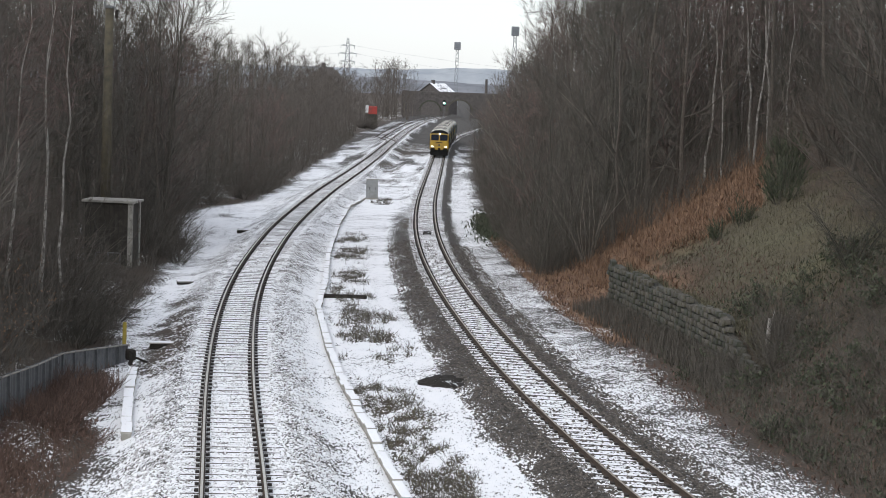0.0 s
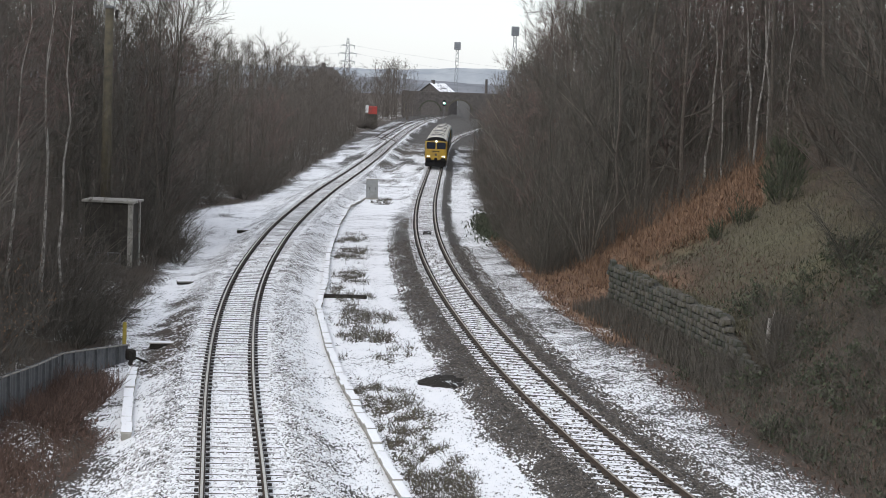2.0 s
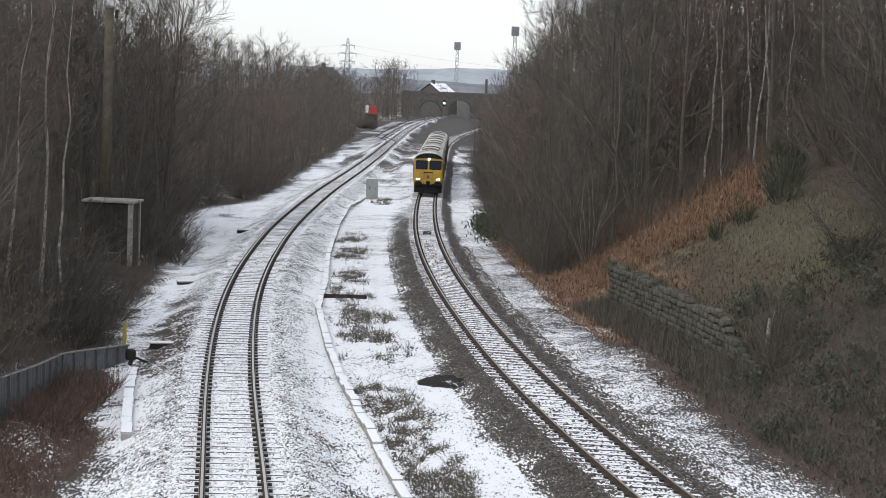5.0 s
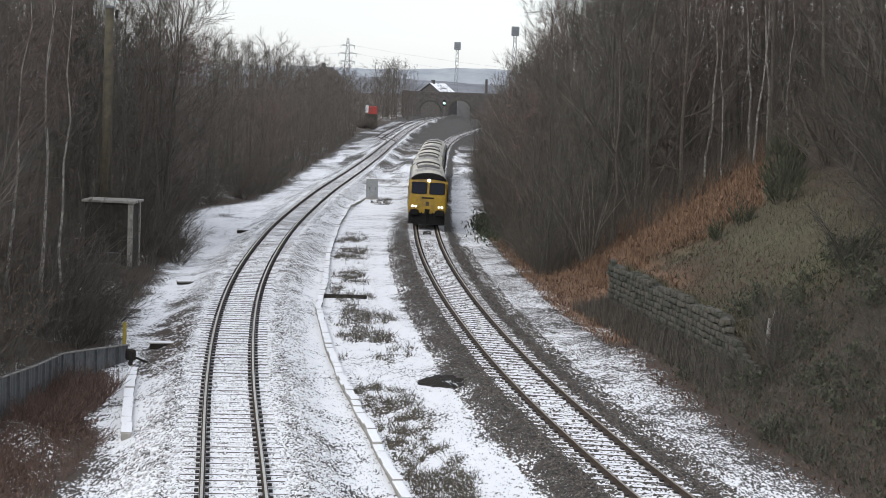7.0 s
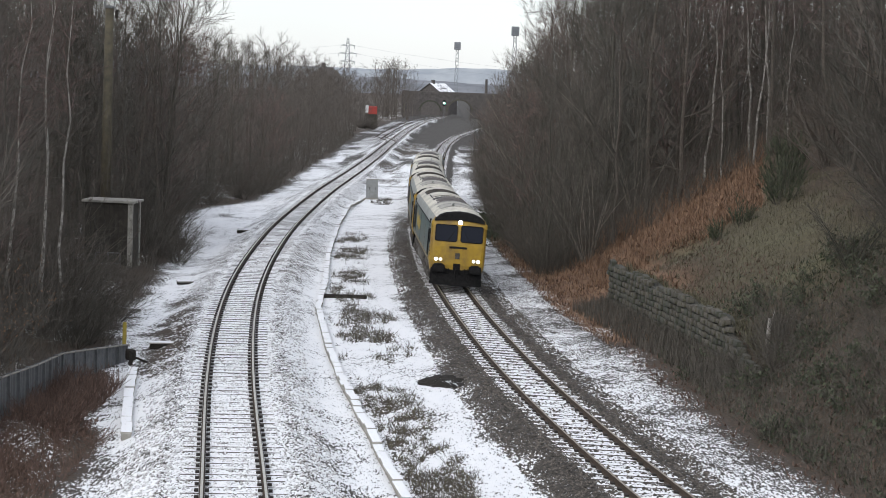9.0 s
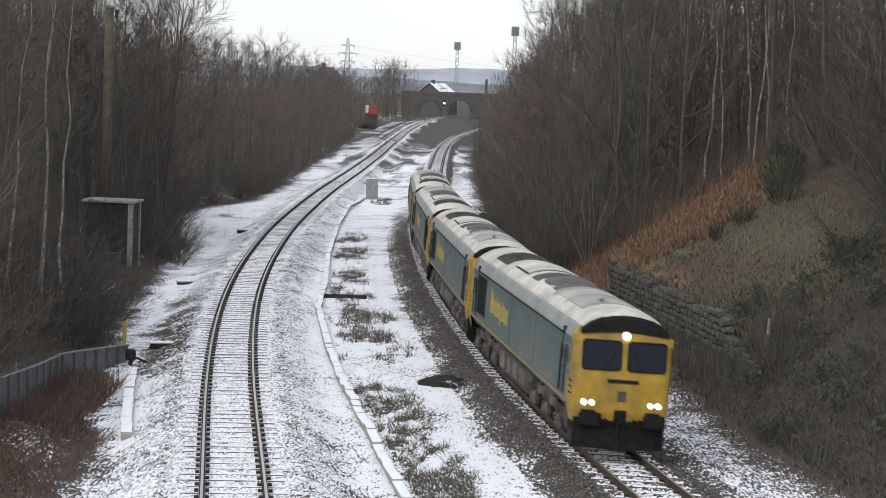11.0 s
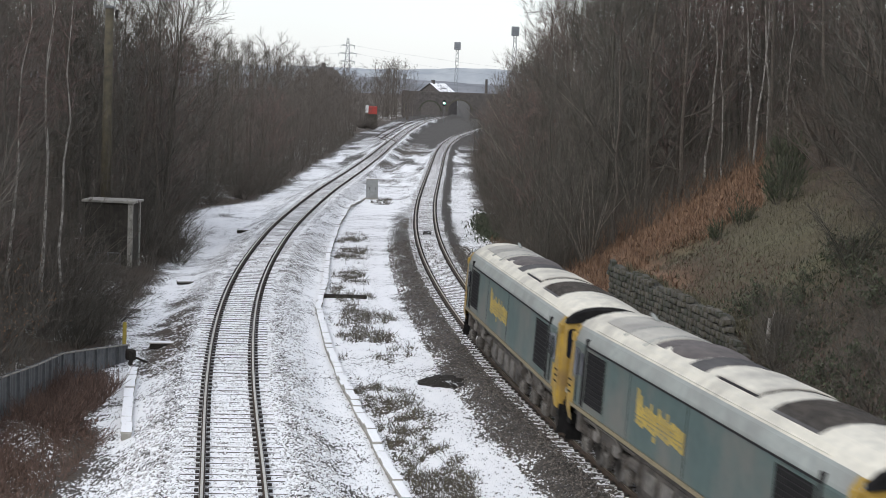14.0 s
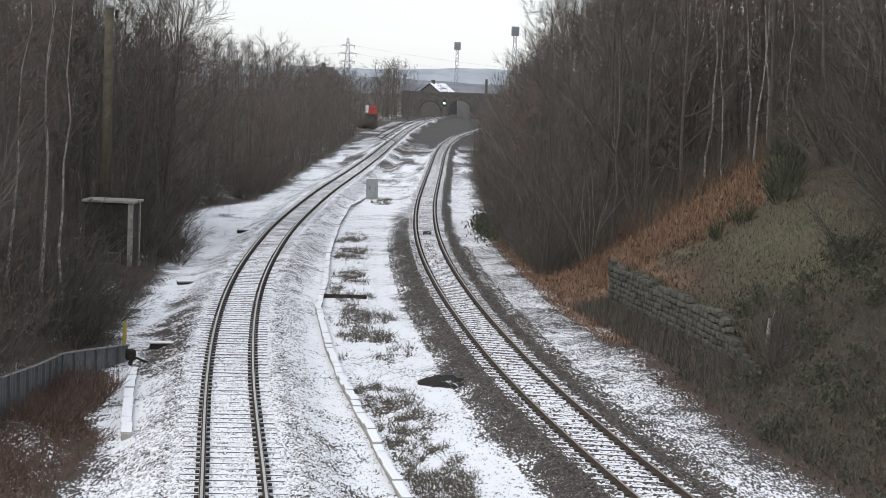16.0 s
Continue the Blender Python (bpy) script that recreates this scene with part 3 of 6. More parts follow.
BAND = [(1.31, 3.03), (1.30, 3.10), (1.21, 3.34), (1.16, 3.41)]
ROOF = [(1.16, 3.405), (1.00, 3.59), (0.72, 3.75), (0.36, 3.84), (0.0, 3.87)]


def mirror(half):
    return half + [(-y, z) for y, z in reversed(half) if y > 0]


def louvre(parent, name, x0, x1, z0, z1, y, n=11, label=""):
    """A dark recessed side grille with slats and a frame."""
    s = 1 if y > 0 else -1
    g = part(name, one_box(x0, x1, min(y - 0.03 * s, y + 0.004 * s), max(y - 0.03 * s, y + 0.004 * s), z0, z1), "black", parent, label)
    bm = bmesh.new()
    for i in range(n):
        z = z0 + (i + 0.5) * (z1 - z0) / n
        box(bm, x0 + 0.03, x1 - 0.03, min(y, y + 0.018 * s), max(y, y + 0.018 * s), z - 0.012, z + 0.012)
    part("slats", bm, "slat", g)
    bm = bmesh.new()
    for a, b, c, d in ((x0 - 0.04, x1 + 0.04, z1, z1 + 0.04), (x0 - 0.04, x1 + 0.04, z0 - 0.04, z0), (x0 - 0.04, x0, z0, z1), (x1, x1 + 0.04, z0, z1)):
        box(bm, a, b, min(y - 0.01 * s, y + 0.014 * s), max(y - 0.01 * s, y + 0.014 * s), c, d)
    part("grille_frame", bm, "body", g)
    return g


def make_cab(loco, e):
    """A driving cab at the end e (+1 or -1)."""
    X = lambda x: e * x
    cabs = {}
    for side in (1, -1):
        bm = bmesh.new()
        loft(bm, [[(X(x), side * y, z) for y, z in HALF] for x in (8.42, 9.62)])
        cabs[side] = part("cab_side", bm, "body", loco, "dusty green cab side with vertical handrails")
    # yellow end: wraps round the corner, leaning slightly back above the sill
    bm = bmesh.new()
    rows = []
    for z, fx, w in ((0.90, 10.20, 1.22), (1.20, 10.26, 1.29), (2.05, 10.26, 1.30), (2.20, 10.25, 1.30), (3.05, 10.12, 1.29), (3.18, 10.08, 1.28), (3.40, 10.02, 1.16)):
        rows.append([(X(9.62), w + 0.03 if z < 3.2 else w, z), (X(fx - 0.16), w + 0.02, z), (X(fx - 0.03), w - 0.07, z), (X(fx), w - 0.18, z), (X(fx + 0.03), 0.0, z),
                     (X(fx), -w + 0.18, z), (X(fx - 0.03), -w + 0.07, z), (X(fx - 0.16), -w - 0.02, z), (X(9.62), -w - 0.03 if z < 3.2 else -w, z)])
    loft(bm, rows)
    front = part("cab_front", bm, "yellow", loco, "grimy yellow warning panel of the cab end", smooth=False)
    # windscreens
    for s in (1, -1):
        bm = bmesh.new()
        y0, y1 = sorted((s * 0.095, s * 1.125))
        pts = []
        for y, z in ((y0 + 0.06, 2.32), (y1 - 0.06, 2.32), (y1, 2.38), (y1, 3.02), (y1 - 0.06, 3.08), (y0 + 0.06, 3.08), (y0, 3.02), (y0, 2.38)):
            pts.append((10.29 - (z - 2.20) * 0.150 - max(0, abs(y) - 0.9) * 0.14 + (0.0), y, z))
        a = [bm.verts.new((X(x + 0.012), y, z)) for x, y, z in pts]
        b = [bm.verts.new((X(x - 0.03), y, z)) for x, y, z in pts]
        bm.faces.new(a)
        for i in range(8):
            bm.faces.new((a[i], a[(i + 1) % 8], b[(i + 1) % 8], b[i]))
        ws = part("windscreen", bm, "glass", front, "dark cab windscreen with black rubber seal")
        bm = bmesh.new()
        for i in range(8):
            p, q = Vector(pts[i]), Vector(pts[(i + 1) % 8])
            rod(bm, (X(p.x + 0.012), p.y, p.z), (X(q.x + 0.012), q.y, q.z), 0.022, n=6)
        part("seal", bm, "black", ws)
        bm = bmesh.new()
        rod(bm, (X(10.29), s * 0.55, 2.30), (X(10.22), s * 0.25, 2.78), 0.012, n=6)
        part("wiper", bm, "black", ws)
    # side window, door and handrails
    for s in (1, -1):
        w = part("side_window", one_box(*sorted((X(9.05), X(9.55))), *sorted((s * 1.325, s * 1.338)), 2.15, 2.85, bevel=0.004), "glass", cabs[s])
        d = part("cab_door", one_box(*sorted((X(8.50), X(8.98))), *sorted((s * 1.325, s * 1.340)), 1.46, 2.95, bevel=0.005), "body", cabs[s], "narrow cab door with recessed handrails")
        part("door_window", one_box(*sorted((X(8.58), X(8.90))), *sorted((s * 1.336, s * 1.345)), 2.2, 2.8, bevel=0.003), "glass", d)
        bm = bmesh.new()
        for x in (8.44, 9.01):
            rod(bm, (X(x), s * 1.37, 1.5), (X(x), s * 1.37, 2.75), 0.016, n=6)
        part("handrail", bm, "slat", cabs[s])
        bm = bmesh.new()
        for i in range(3):
            box(bm, *sorted((X(9.66), X(10.02))), *sorted((s * 1.312, s * 1.335)), 1.60 + 0.16 * i, 1.64 + 0.16 * i)
        part("side_vents", bm, "black", cabs[s])
        part("corner_patch", one_box(*sorted((X(9.62), X(10.06))), *sorted((s * 1.18, s * 1.332)), 2.95, 3.20, bevel=0.03), "yellow", front)
        part("lower_panel", one_box(*sorted((X(9.35), X(9.66))), *sorted((s * 1.31, s * 1.338)), 1.36, 2.06, bevel=0.004), "yellow", front)
    # roof end, sloping down, and its dark arch
    ends = [(8.42, 1.0), (9.45, 1.0), (9.99, 0.76), (10.10, 0.66)]
    low = lambda pts, k: [(y * (1 - 0.06 * (1 - k)), 3.28 + (z - 3.28) * (k if z > 3.28 else 1)) for y, z in pts]
    for side in (1, -1):
        bm = bmesh.new()
        loft(bm, [[(X(x), side * y, z) for y, z in ([BAND[0], BAND[1]] + low(BAND[2:], k))] for x, k in ends[:3]])
        part("cab_band", bm, "band", loco)
    bm = bmesh.new()
    full = mirror(ROOF)
    loft(bm, [[(X(x), y, z) for y, z in low(full, k)] for x, k in ends[:3]])
    part("cab_roof", bm, "roof", loco, "grimy grey cab roof")
    bm = bmesh.new()
    arch = mirror([(1.22, 3.24), (1.20, 3.38)] + ROOF)
    loft(bm, [[(X(9.97), y * 1.003, z + 0.014) for y, z in low(arch, 0.775)], [(X(10.10), y, z) for y, z in low(arch, 0.66)],
              [(X(10.12), y * 0.99, 3.22 + 0.10 * (1 - (y / 1.2) ** 2)) for y, z in low(arch, 0.66)]])
    part("end_dome", bm, "black", loco, "sooty black arched roof end")
    # fittings on the end
    bm = bmesh.new()
    box(bm, *sorted((X(10.28), X(10.31))), -0.42, 0.42, 1.99, 2.09, bevel=0.004)
    part("destination_plate", bm, "slat", front)
    part("emblem_plate", one_box(*sorted((X(10.28), X(10.305))), -0.11, 0.11, 1.50, 1.78, bevel=0.005), "under", front, "small dull plain badge")
    bm = bmesh.new()
    rod(bm, (X(10.02), 0.02, 3.225), (X(10.13), 0.02, 3.22), 0.13, n=14)
    part("top_lamp", bm, "lens", front)
    for s in (1, -1):
        for o in (0.80, 1.00):
            bm = bmesh.new()
            rod(bm, (X(10.22), s * o, 1.44), (X(10.285), s * o, 1.44), 0.10, n=12)
            part("headlight", bm, "lens", front)
        bm = bmesh.new()
        rod(bm, (X(10.1), s * 0.865, 1.05), (X(10.52), s * 0.865, 1.05), 0.13, n=12)
        box(bm, *sorted((X(10.15), X(10.32))), s * 0.865 - 0.2, s * 0.865 + 0.2, 0.85, 1.25, bevel=0.03)
        b = part("buffer", bm, "black", loco, "oval steel buffer")
        bm = bmesh.new()
        box(bm, *sorted((X(10.52), X(10.58))), s * 0.865 - 0.3, s * 0.865 + 0.3, 0.86, 1.22, bevel=0.06)
        part("buffer_head", bm, "black", b)
    part("coupler_pocket", one_box(*sorted((X(10.2), X(10.30))), -0.17, 0.17, 0.92, 1.28, bevel=0.01), "black", front)
    bm = bmesh.new()
    rod(bm, (X(10.2), 0, 1.02), (X(10.6), 0, 1.0), 0.06, n=8)
    rod(bm, (X(10.45), 0.07, 0.98), (X(10.5), 0.06, 0.55), 0.03, n=6)
    rod(bm, (X(10.45), -0.07, 0.98), (X(10.5), -0.06, 0.55), 0.03, n=6)
    part("coupling", bm, "black", loco)
    bm = bmesh.new()
    for o in (-0.55, -0.38, 0.38, 0.55):
        rod(bm, (X(10.25), o, 1.05), (X(10.36), o, 0.55), 0.03, n=6)
    part("brake_hoses", bm, "black", loco)
    bm = bmesh.new()
    loft(bm, [[(X(10.28), -1.22, 0.78), (X(10.42), 0, 0.78), (X(10.28), 1.22, 0.78)], [(X(10.22), -1.25, 0.25), (X(10.45), 0, 0.22), (X(10.22), 1.25, 0.25)]])
    box(bm, *sorted((X(9.9), X(10.24))), -1.22, 1.22, 0.74, 1.04, bevel=0.02)
    part("buffer_beam", bm, "black", loco, "black buffer beam with obstacle plough")


def make_bogie(loco, cx):
    bm = bmesh.new()
    for s in (1, -1):
        box(bm, cx - 2.65, cx + 2.65, *sorted((s * 0.98, s * 1.12)), 0.70, 0.94, bevel=0.02)
        box(bm, cx - 0.75, cx + 0.75, *sorted((s * 1.0, s * 1.16)), 0.82, 1.12, bevel=0.03)
        for x in (-2.6, 2.6):
            box(bm, cx + x - 0.14, cx + x + 0.14, *sorted((s * 0.98, s * 1.12)), 0.45, 0.94, bevel=0.03)
    box(bm, cx - 1.0, cx + 1.0, -0.95, 0.95, 0.55, 1.1)
    bg = part("bogie", bm, "under", loco, "dust-caked six-wheel bogie")
    for x in (-2.03, 0.0, 2.03):
        for s in (1, -1):
            bm = bmesh.new()
            rod(bm, (cx + x, s * 0.70, 0.53), (cx + x, s * 0.83, 0.53), 0.53, n=24)
            rod(bm, (cx + x, s * 0.66, 0.53), (cx + x, s * 0.70, 0.53), 0.56, n=24)
            part("wheel", bm, "under", bg)
            bm = bmesh.new()
            box(bm, cx + x - 0.20, cx + x + 0.20, *sorted((s * 1.05, s * 1.24)), 0.34, 0.70, bevel=0.05)
            rod(bm, (cx + x, s * 1.24, 0.52), (cx + x, s * 1.29, 0.52), 0.13, n=12)
            part("axlebox", bm, "under_pale", bg, "dust-pale axlebox with round cover")
            for o in (-0.34, 0.34):
                bm = bmesh.new()
                for i in range(5):
                    rod(bm, (cx + x + o, s * 1.14, 0.50 + 0.09 * i), (cx + x + o, s * 1.14, 0.55 + 0.09 * i), 0.10, n=10)
                rod(bm, (cx + x + o, s * 1.14, 0.46), (cx + x + o, s * 1.14, 0.98), 0.06, n=8)
                part("spring", bm, "under", bg)
    for s in (1, -1):
        for x in (-1.0, 1.0):
            bm = bmesh.new()
            rod(bm, (cx + x - 0.3, s * 1.2, 0.95), (cx + x + 0.3, s * 1.2, 1.28), 0.05, n=8)
            box(bm, cx + x - 0.22, cx + x + 0.22, *sorted((s * 1.1, s * 1.26)), 0.80, 1.05, bevel=0.03)
            part("brake_cylinder", bm, "under_pale", bg)
        part("sandbox", one_box(cx + 2.75, cx + 3.15, *sorted((s * 0.95, s * 1.22)), 0.72, 1.28, bevel=0.04), "under", bg)
        bm = bmesh.new()
        rod(bm, (cx - 2.5, s * 1.17, 1.16), (cx + 2.5, s * 1.17, 1.16), 0.028, n=6)
        part("pipe", bm, "under_pale", bg)


def true_section(ob):
    """Bring a part's width and height to the class's full loading-gauge section."""
    ob.data.transform(Matrix.Diagonal((1.0, 1.035, 1.04, 1.0)))
    return ob


def make_loco():
    """A six-axle diesel locomotive, 21.4 m over the buffers; x runs forward, z up from the rail."""
    loco = empty("locomotive", None, label="dusty green diesel freight locomotive with yellow cab ends", category="locomotive", group="convoy of coupled locomotives")
    sides = {}
    for q in (1, -1):
        bm = bmesh.new()
        loft(bm, [[(x, q * y, z) for y, z in HALF] for x in (-8.42, 8.42)])
        sides[q] = part("body_side", bm, "body", loco, "dusty green bodyside streaked with brake dust")
        bm = bmesh.new()
        loft(bm, [[(x, q * y, z) for y, z in BAND] for x in (-8.42, 8.42)])
        part("cantrail_band", bm, "band", loco, "grey band below the roof edge")
    bm = bmesh.new()
    loft(bm, [[(x, y, z) for y, z in mirror(ROOF)] for x in (-8.42, 8.42)])
    roof = part("roof", bm, "roof", loco, "pale grey locomotive roof with soot stains")
    bm = bmesh.new()
    box(bm, -10.0, 10.0, -1.14, 1.14, 1.06, 1.36)
    part("underframe", bm, "under", loco)
    for s in (1, -1):
        part("sill", one_box(-9.6, 9.6, *sorted((s * 1.29, s * 1.35)), 1.30, 1.40, bevel=0.01), "sill", loco, "cream-lined sill along the bodyside")
        part("gutter", one_box(-8.4, 8.4, *sorted((s * 1.32, s * 1.352)), 3.0, 3.035), "slat", loco)
        for x in (-8.40, 8.40):
            part("door_recess", one_box(x - 0.07, x + 0.07, *sorted((s * 1.30, s * 1.342)), 1.44, 2.98), "slat", sides[s])
            part("cantrail_notch", one_box(x - 0.09, x + 0.09, *sorted((s * 1.20, s * 1.345)), 2.98, 3.20, bevel=0.02), "slat", sides[s])
        part("panel_joint", one_box(-0.64, -0.60, *sorted((s * 1.325, s * 1.336)), 1.44, 2.98), "slat", sides[s])
        part("panel_joint", one_box(4.0, 4.03, *sorted((s * 1.325, s * 1.334)), 1.44, 2.98), "slat", sides[s])
    # side grilles: both sides at the radiator end, one side at the other end
    for s in (1, -1):
        louvre(loco, "radiator_grille", -8.2, -6.15, 1.60, 2.92, s * 1.334, label="dark louvred radiator intake")
    louvre(loco, "engine_room_grille", 6.3, 8.2, 1.60, 2.92, 1.334, label="dark louvred intake")
    # maker's marking: plain faded bars
    for s in (1, -1):
        c = 1.4 if s > 0 else -3.1
        bm = bmesh.new()
        y0, y1 = sorted((s * 1.331, s * 1.337))
        step_in = -1 if s < 0 else 1
        for i in range(11):
            lean = 0.03 * (i % 3)
            box(bm, c - 1.95 + 0.355 * i, c - 1.66 + 0.355 * i, y0, y1, 1.93 + lean, 2.02 + lean)
            box(bm, c - 1.95 + 0.355 * i, c - 1.80 + 0.355 * i, y0, y1, 2.02 + lean, 2.40 + lean)
            box(bm, c - 1.80 + 0.355 * i, c - 1.66 + 0.355 * i, y0, y1, 2.20 + lean, 2.40 + lean)
        for z in (2.08, 2.17, 2.26):
            box(bm, c - 1.95, c + 1.9, y0, y1, z, z + 0.05)
        for i in range(2):
            box(bm, *sorted((c + step_in * (1.92 - 0.28 * i), c + step_in * (1.72 - 0.28 * i))), y0, y1, 2.40, 2.76 - 0.12 * i)
        box(bm, c + 0.2, c + 0.4, y0, y1, 1.78, 1.90)
        for i in range(3):
            box(bm, c - 0.7 + 0.65 * i, c - 0.55 + 0.65 * i, y0, y1, 2.42, 2.58)
        part("marking", bm, "yellow_mark", sides[s], "faded yellow lettering shape, unreadable")
    # roof equipment
    def patch(name, x0, x1, ymax, lift, material, parent, label="", y0=None):
        """A panel that follows the roof's curve, lifted a little."""
        ys = np.linspace(-ymax if y0 is None else y0, ymax, 11)
        py, pz = [p[0] for p in reversed(ROOF)], [p[1] for p in reversed(ROOF)]
        z = np.interp(np.abs(ys), py, pz)
        top = [(y, zz + lift) for y, zz in zip(ys, z)]
        low = [(y, zz - 0.05) for y, zz in zip(ys, z)]
        bm = bmesh.new()
        ring = top + low[::-1]
        loft(bm, [[(x, y, zz) for y, zz in ring] for x in (x0, x1)], closed=True, caps=True)
        return part(name, bm, material, parent, label)

    fan = patch("radiator_fan_grille", -7.1, -4.6, 0.95, 0.012, "roof_dark", roof, "dark slatted radiator grille in the roof")
    for i in range(22):
        patch("fan_slat", -7.02 + i * 2.36 / 21 - 0.018, -7.02 + i * 2.36 / 21 + 0.018, 0.90, 0.035, "under", fan)
    patch("roof_hatch", -3.4, -0.9, 0.80, 0.05, "roof", roof, "raised pale roof hatch")
    patch("hatch_edge", -3.46, -0.84, 0.845, 0.02, "slat", roof)
    bm = bmesh.new()
    secs = []
    for x, k in ((0.9, 0.25), (1.3, 0.8), (1.9, 1.0), (2.7, 1.0), (3.2, 0.7), (3.5, 0.25)):
        secs.append([(x, 0.80 * math.cos(a) * (0.75 + 0.25 * k), 3.66 + (0.27 * k + 0.04) * math.sin(a)) for a in np.linspace(0, math.pi, 11)])
    loft(bm, secs)
    part("exhaust_silencer", bm, "silencer", roof, "sooty humped exhaust silencer", smooth=True)
    patch("silencer_recess", -0.1, 1.05, 0.86, 0.016, "roof_dark", roof, "dark opening before the silencer")
    patch("exhaust_recess", 3.25, 3.95, 0.8, 0.016, "silencer", roof, "black opening behind the silencer")
    patch("engine_room_roof", 4.05, 8.3, 0.86, 0.022, "roof_soot", roof, "soot-dulled engine room roof")
    for x in (4.4, 6.2):
        patch("roof_strap", x - 0.03, x + 0.03, 0.98, 0.035, "band", roof)
    for q in (1, -1):
        bm = bmesh.new()
        rod(bm, (-8.2, q * 1.12, 3.46), (8.2, q * 1.12, 3.46), 0.02, n=6)
        part("roof_rail", bm, "roof", roof)
    bm = bmesh.new()
    rod(bm, (7.5, -0.25, 3.86), (8.1, -0.25, 3.98), 0.05, n=8)
    part("horn", bm, "band", roof)
    # underside
    bm = bmesh.new()
    box(bm, -2.9, 2.9, -1.20, 1.20, 0.34, 1.12, bevel=0.12)
    tank = part("fuel_tank", bm, "under", loco, "long dust-caked fuel tank")
    for s in (1, -1):
        for x in (-2.4, -1.2, 0.2, 1.5):
            part("equipment_box", one_box(x, x + 0.8, *sorted((s * 1.19, s * 1.27)), 0.50 + 0.06 * (x > 0), 1.02, bevel=0.03), "under_pale", tank)
        for x in (-3.9, 2.9):
            part("air_tank", rod(bmesh.new(), (x, s * 1.12, 0.92), (x + 0.95, s * 1.12, 0.92), 0.16, n=10), "under", tank)
    for x in (-6.05, 6.05):
        make_bogie(loco, x)
    for e in (1, -1):
        make_cab(loco, e)
    for ob in loco.children_recursive:
        true_section(ob)
    return loco


LOCO = make_loco()
TRAIN = [LOCO] + [copy_thing(LOCO, pose(0, 300 + 22 * i, 0)) for i in range(3)]


def light_the_lead(loco):
    for s in (1, -1):
        for o, m in ((0.79, "lit_warm"), (1.005, "lit")):
            bm = bmesh.new()
            rod(bm, (10.285, s * o, 1.44), (10.325, s * o, 1.44), 0.072, 0.06, n=14)
            true_section(part("lit_headlight", bm, m, loco, "lit headlight"))
    bm = bmesh.new()
    rod(bm, (10.13, 0.02, 3.22), (10.17, 0.02, 3.215), 0.105, 0.09, n=14)
    true_section(part("lit_top_lamp", bm, "lit", loco, "lit top marker lamp"))


light_the_lead(TRAIN[0])

# distance along the right track, measured from its near end
RY = np.arange(-150.0, 690.0, 0.25)
RX = RIGHT(RY)
RS = np.concatenate([[0], np.cumsum(np.hypot(np.diff(RX), np.diff(RY)))])
PITCH = 21.45


def on_track(s):
    y = np.interp(s, RS, RY)
    return Vector((float(RIGHT(y)), float(y), RAIL_R))


def lead_front(t):
    """Metres along the track from the camera's abreast to the lead buffers."""
    return 267.9 - 18.94 * t - 0.0747 * t * t


def motions():
    s0 = float(np.interp(0.0, RY, RS))
    for i, loco in enumerate(TRAIN):
        rows = []
        for k in range(65):
            t = k * 0.25
            s = s0 + lead_front(t) + 10.7 + PITCH * i
            a, b = on_track(s - 6.05), on_track(s + 6.05)
            d = (a - b)
            h = math.degrees(math.atan2(d.y, d.x)) + (180 if i > 1 else 0)
            c = (a + b) / 2
            roll = float(cant(c.y)) * (-1 if i > 1 else 1)
            rows.append((t, pose(c.x, c.y, 0.0, 0, 0, h) @ pose(0, 0, 0, -roll, 0, 0)))
        walk(loco, rows)


# ---- things along the line ----
def line_points(points, gap):
    """Even steps along a polyline: x, y, heading of each step's middle."""
    pts = [Vector((*p, 0)) for p in points]
    seg = [(b - a).length for a, b in zip(pts, pts[1:])]
    total, out, d = sum(seg), [], gap / 2
    while d < total:
        k, r = 0, d
        while r > seg[k]:
            r -= seg[k]
            k += 1
        p = pts[k].lerp(pts[k + 1], r / seg[k])
        dirn = pts[k + 1] - pts[k]
        out.append((p.x, p.y, math.degrees(math.atan2(dirn.y, dirn.x))))
        d += gap
    return out


def cable_trough(points, width, gap, label):
    t = empty("cable_trough", None, label=label, category="cable trough")
    me = bpy.data.meshes.new("lid")
    bm = one_box(-gap / 2 + 0.012, gap / 2 - 0.012, -width / 2, width / 2, 0.0, 0.07, bevel=0.012)
    bm.to_mesh(me)
    bm.free()
    me.materials.append(M["lid"])
    rng = random.Random(11)
    run = line_points(points, gap)
    v, f = [], []
    for x, y, h in run:
        z = gz(x, y) + 0.15
        ob = new("lid", me)
        ob.parent = t
        ob.matrix_world = pose(x + rng.uniform(-0.03, 0.03), y, z + rng.uniform(-0.02, 0.015), rng.uniform(-2.5, 2.5), rng.uniform(-1.0, 1.0), h + rng.uniform(-1.8, 1.8))
        m = pose(x, y, z, 0, 0, h)
        b = len(v)
        for c in ((-gap / 2, -width / 2 + 0.02, -0.3), (gap / 2, -width / 2 + 0.02, -0.3), (gap / 2, width / 2 - 0.02, -0.3), (-gap / 2, width / 2 - 0.02, -0.3),
                  (-gap / 2, -width / 2 + 0.02, 0), (gap / 2, -width / 2 + 0.02, 0), (gap / 2, width / 2 - 0.02, 0), (-gap / 2, width / 2 - 0.02, 0)):
            v.append(tuple(m @ Vector(c)))
        f += [tuple(b + i for i in q) for q in ((4, 5, 6, 7), (0, 1, 5, 4), (1, 2, 6, 5), (2, 3, 7, 6), (3, 0, 4, 7))]
    from_lists("channel", v, f, "post", t)


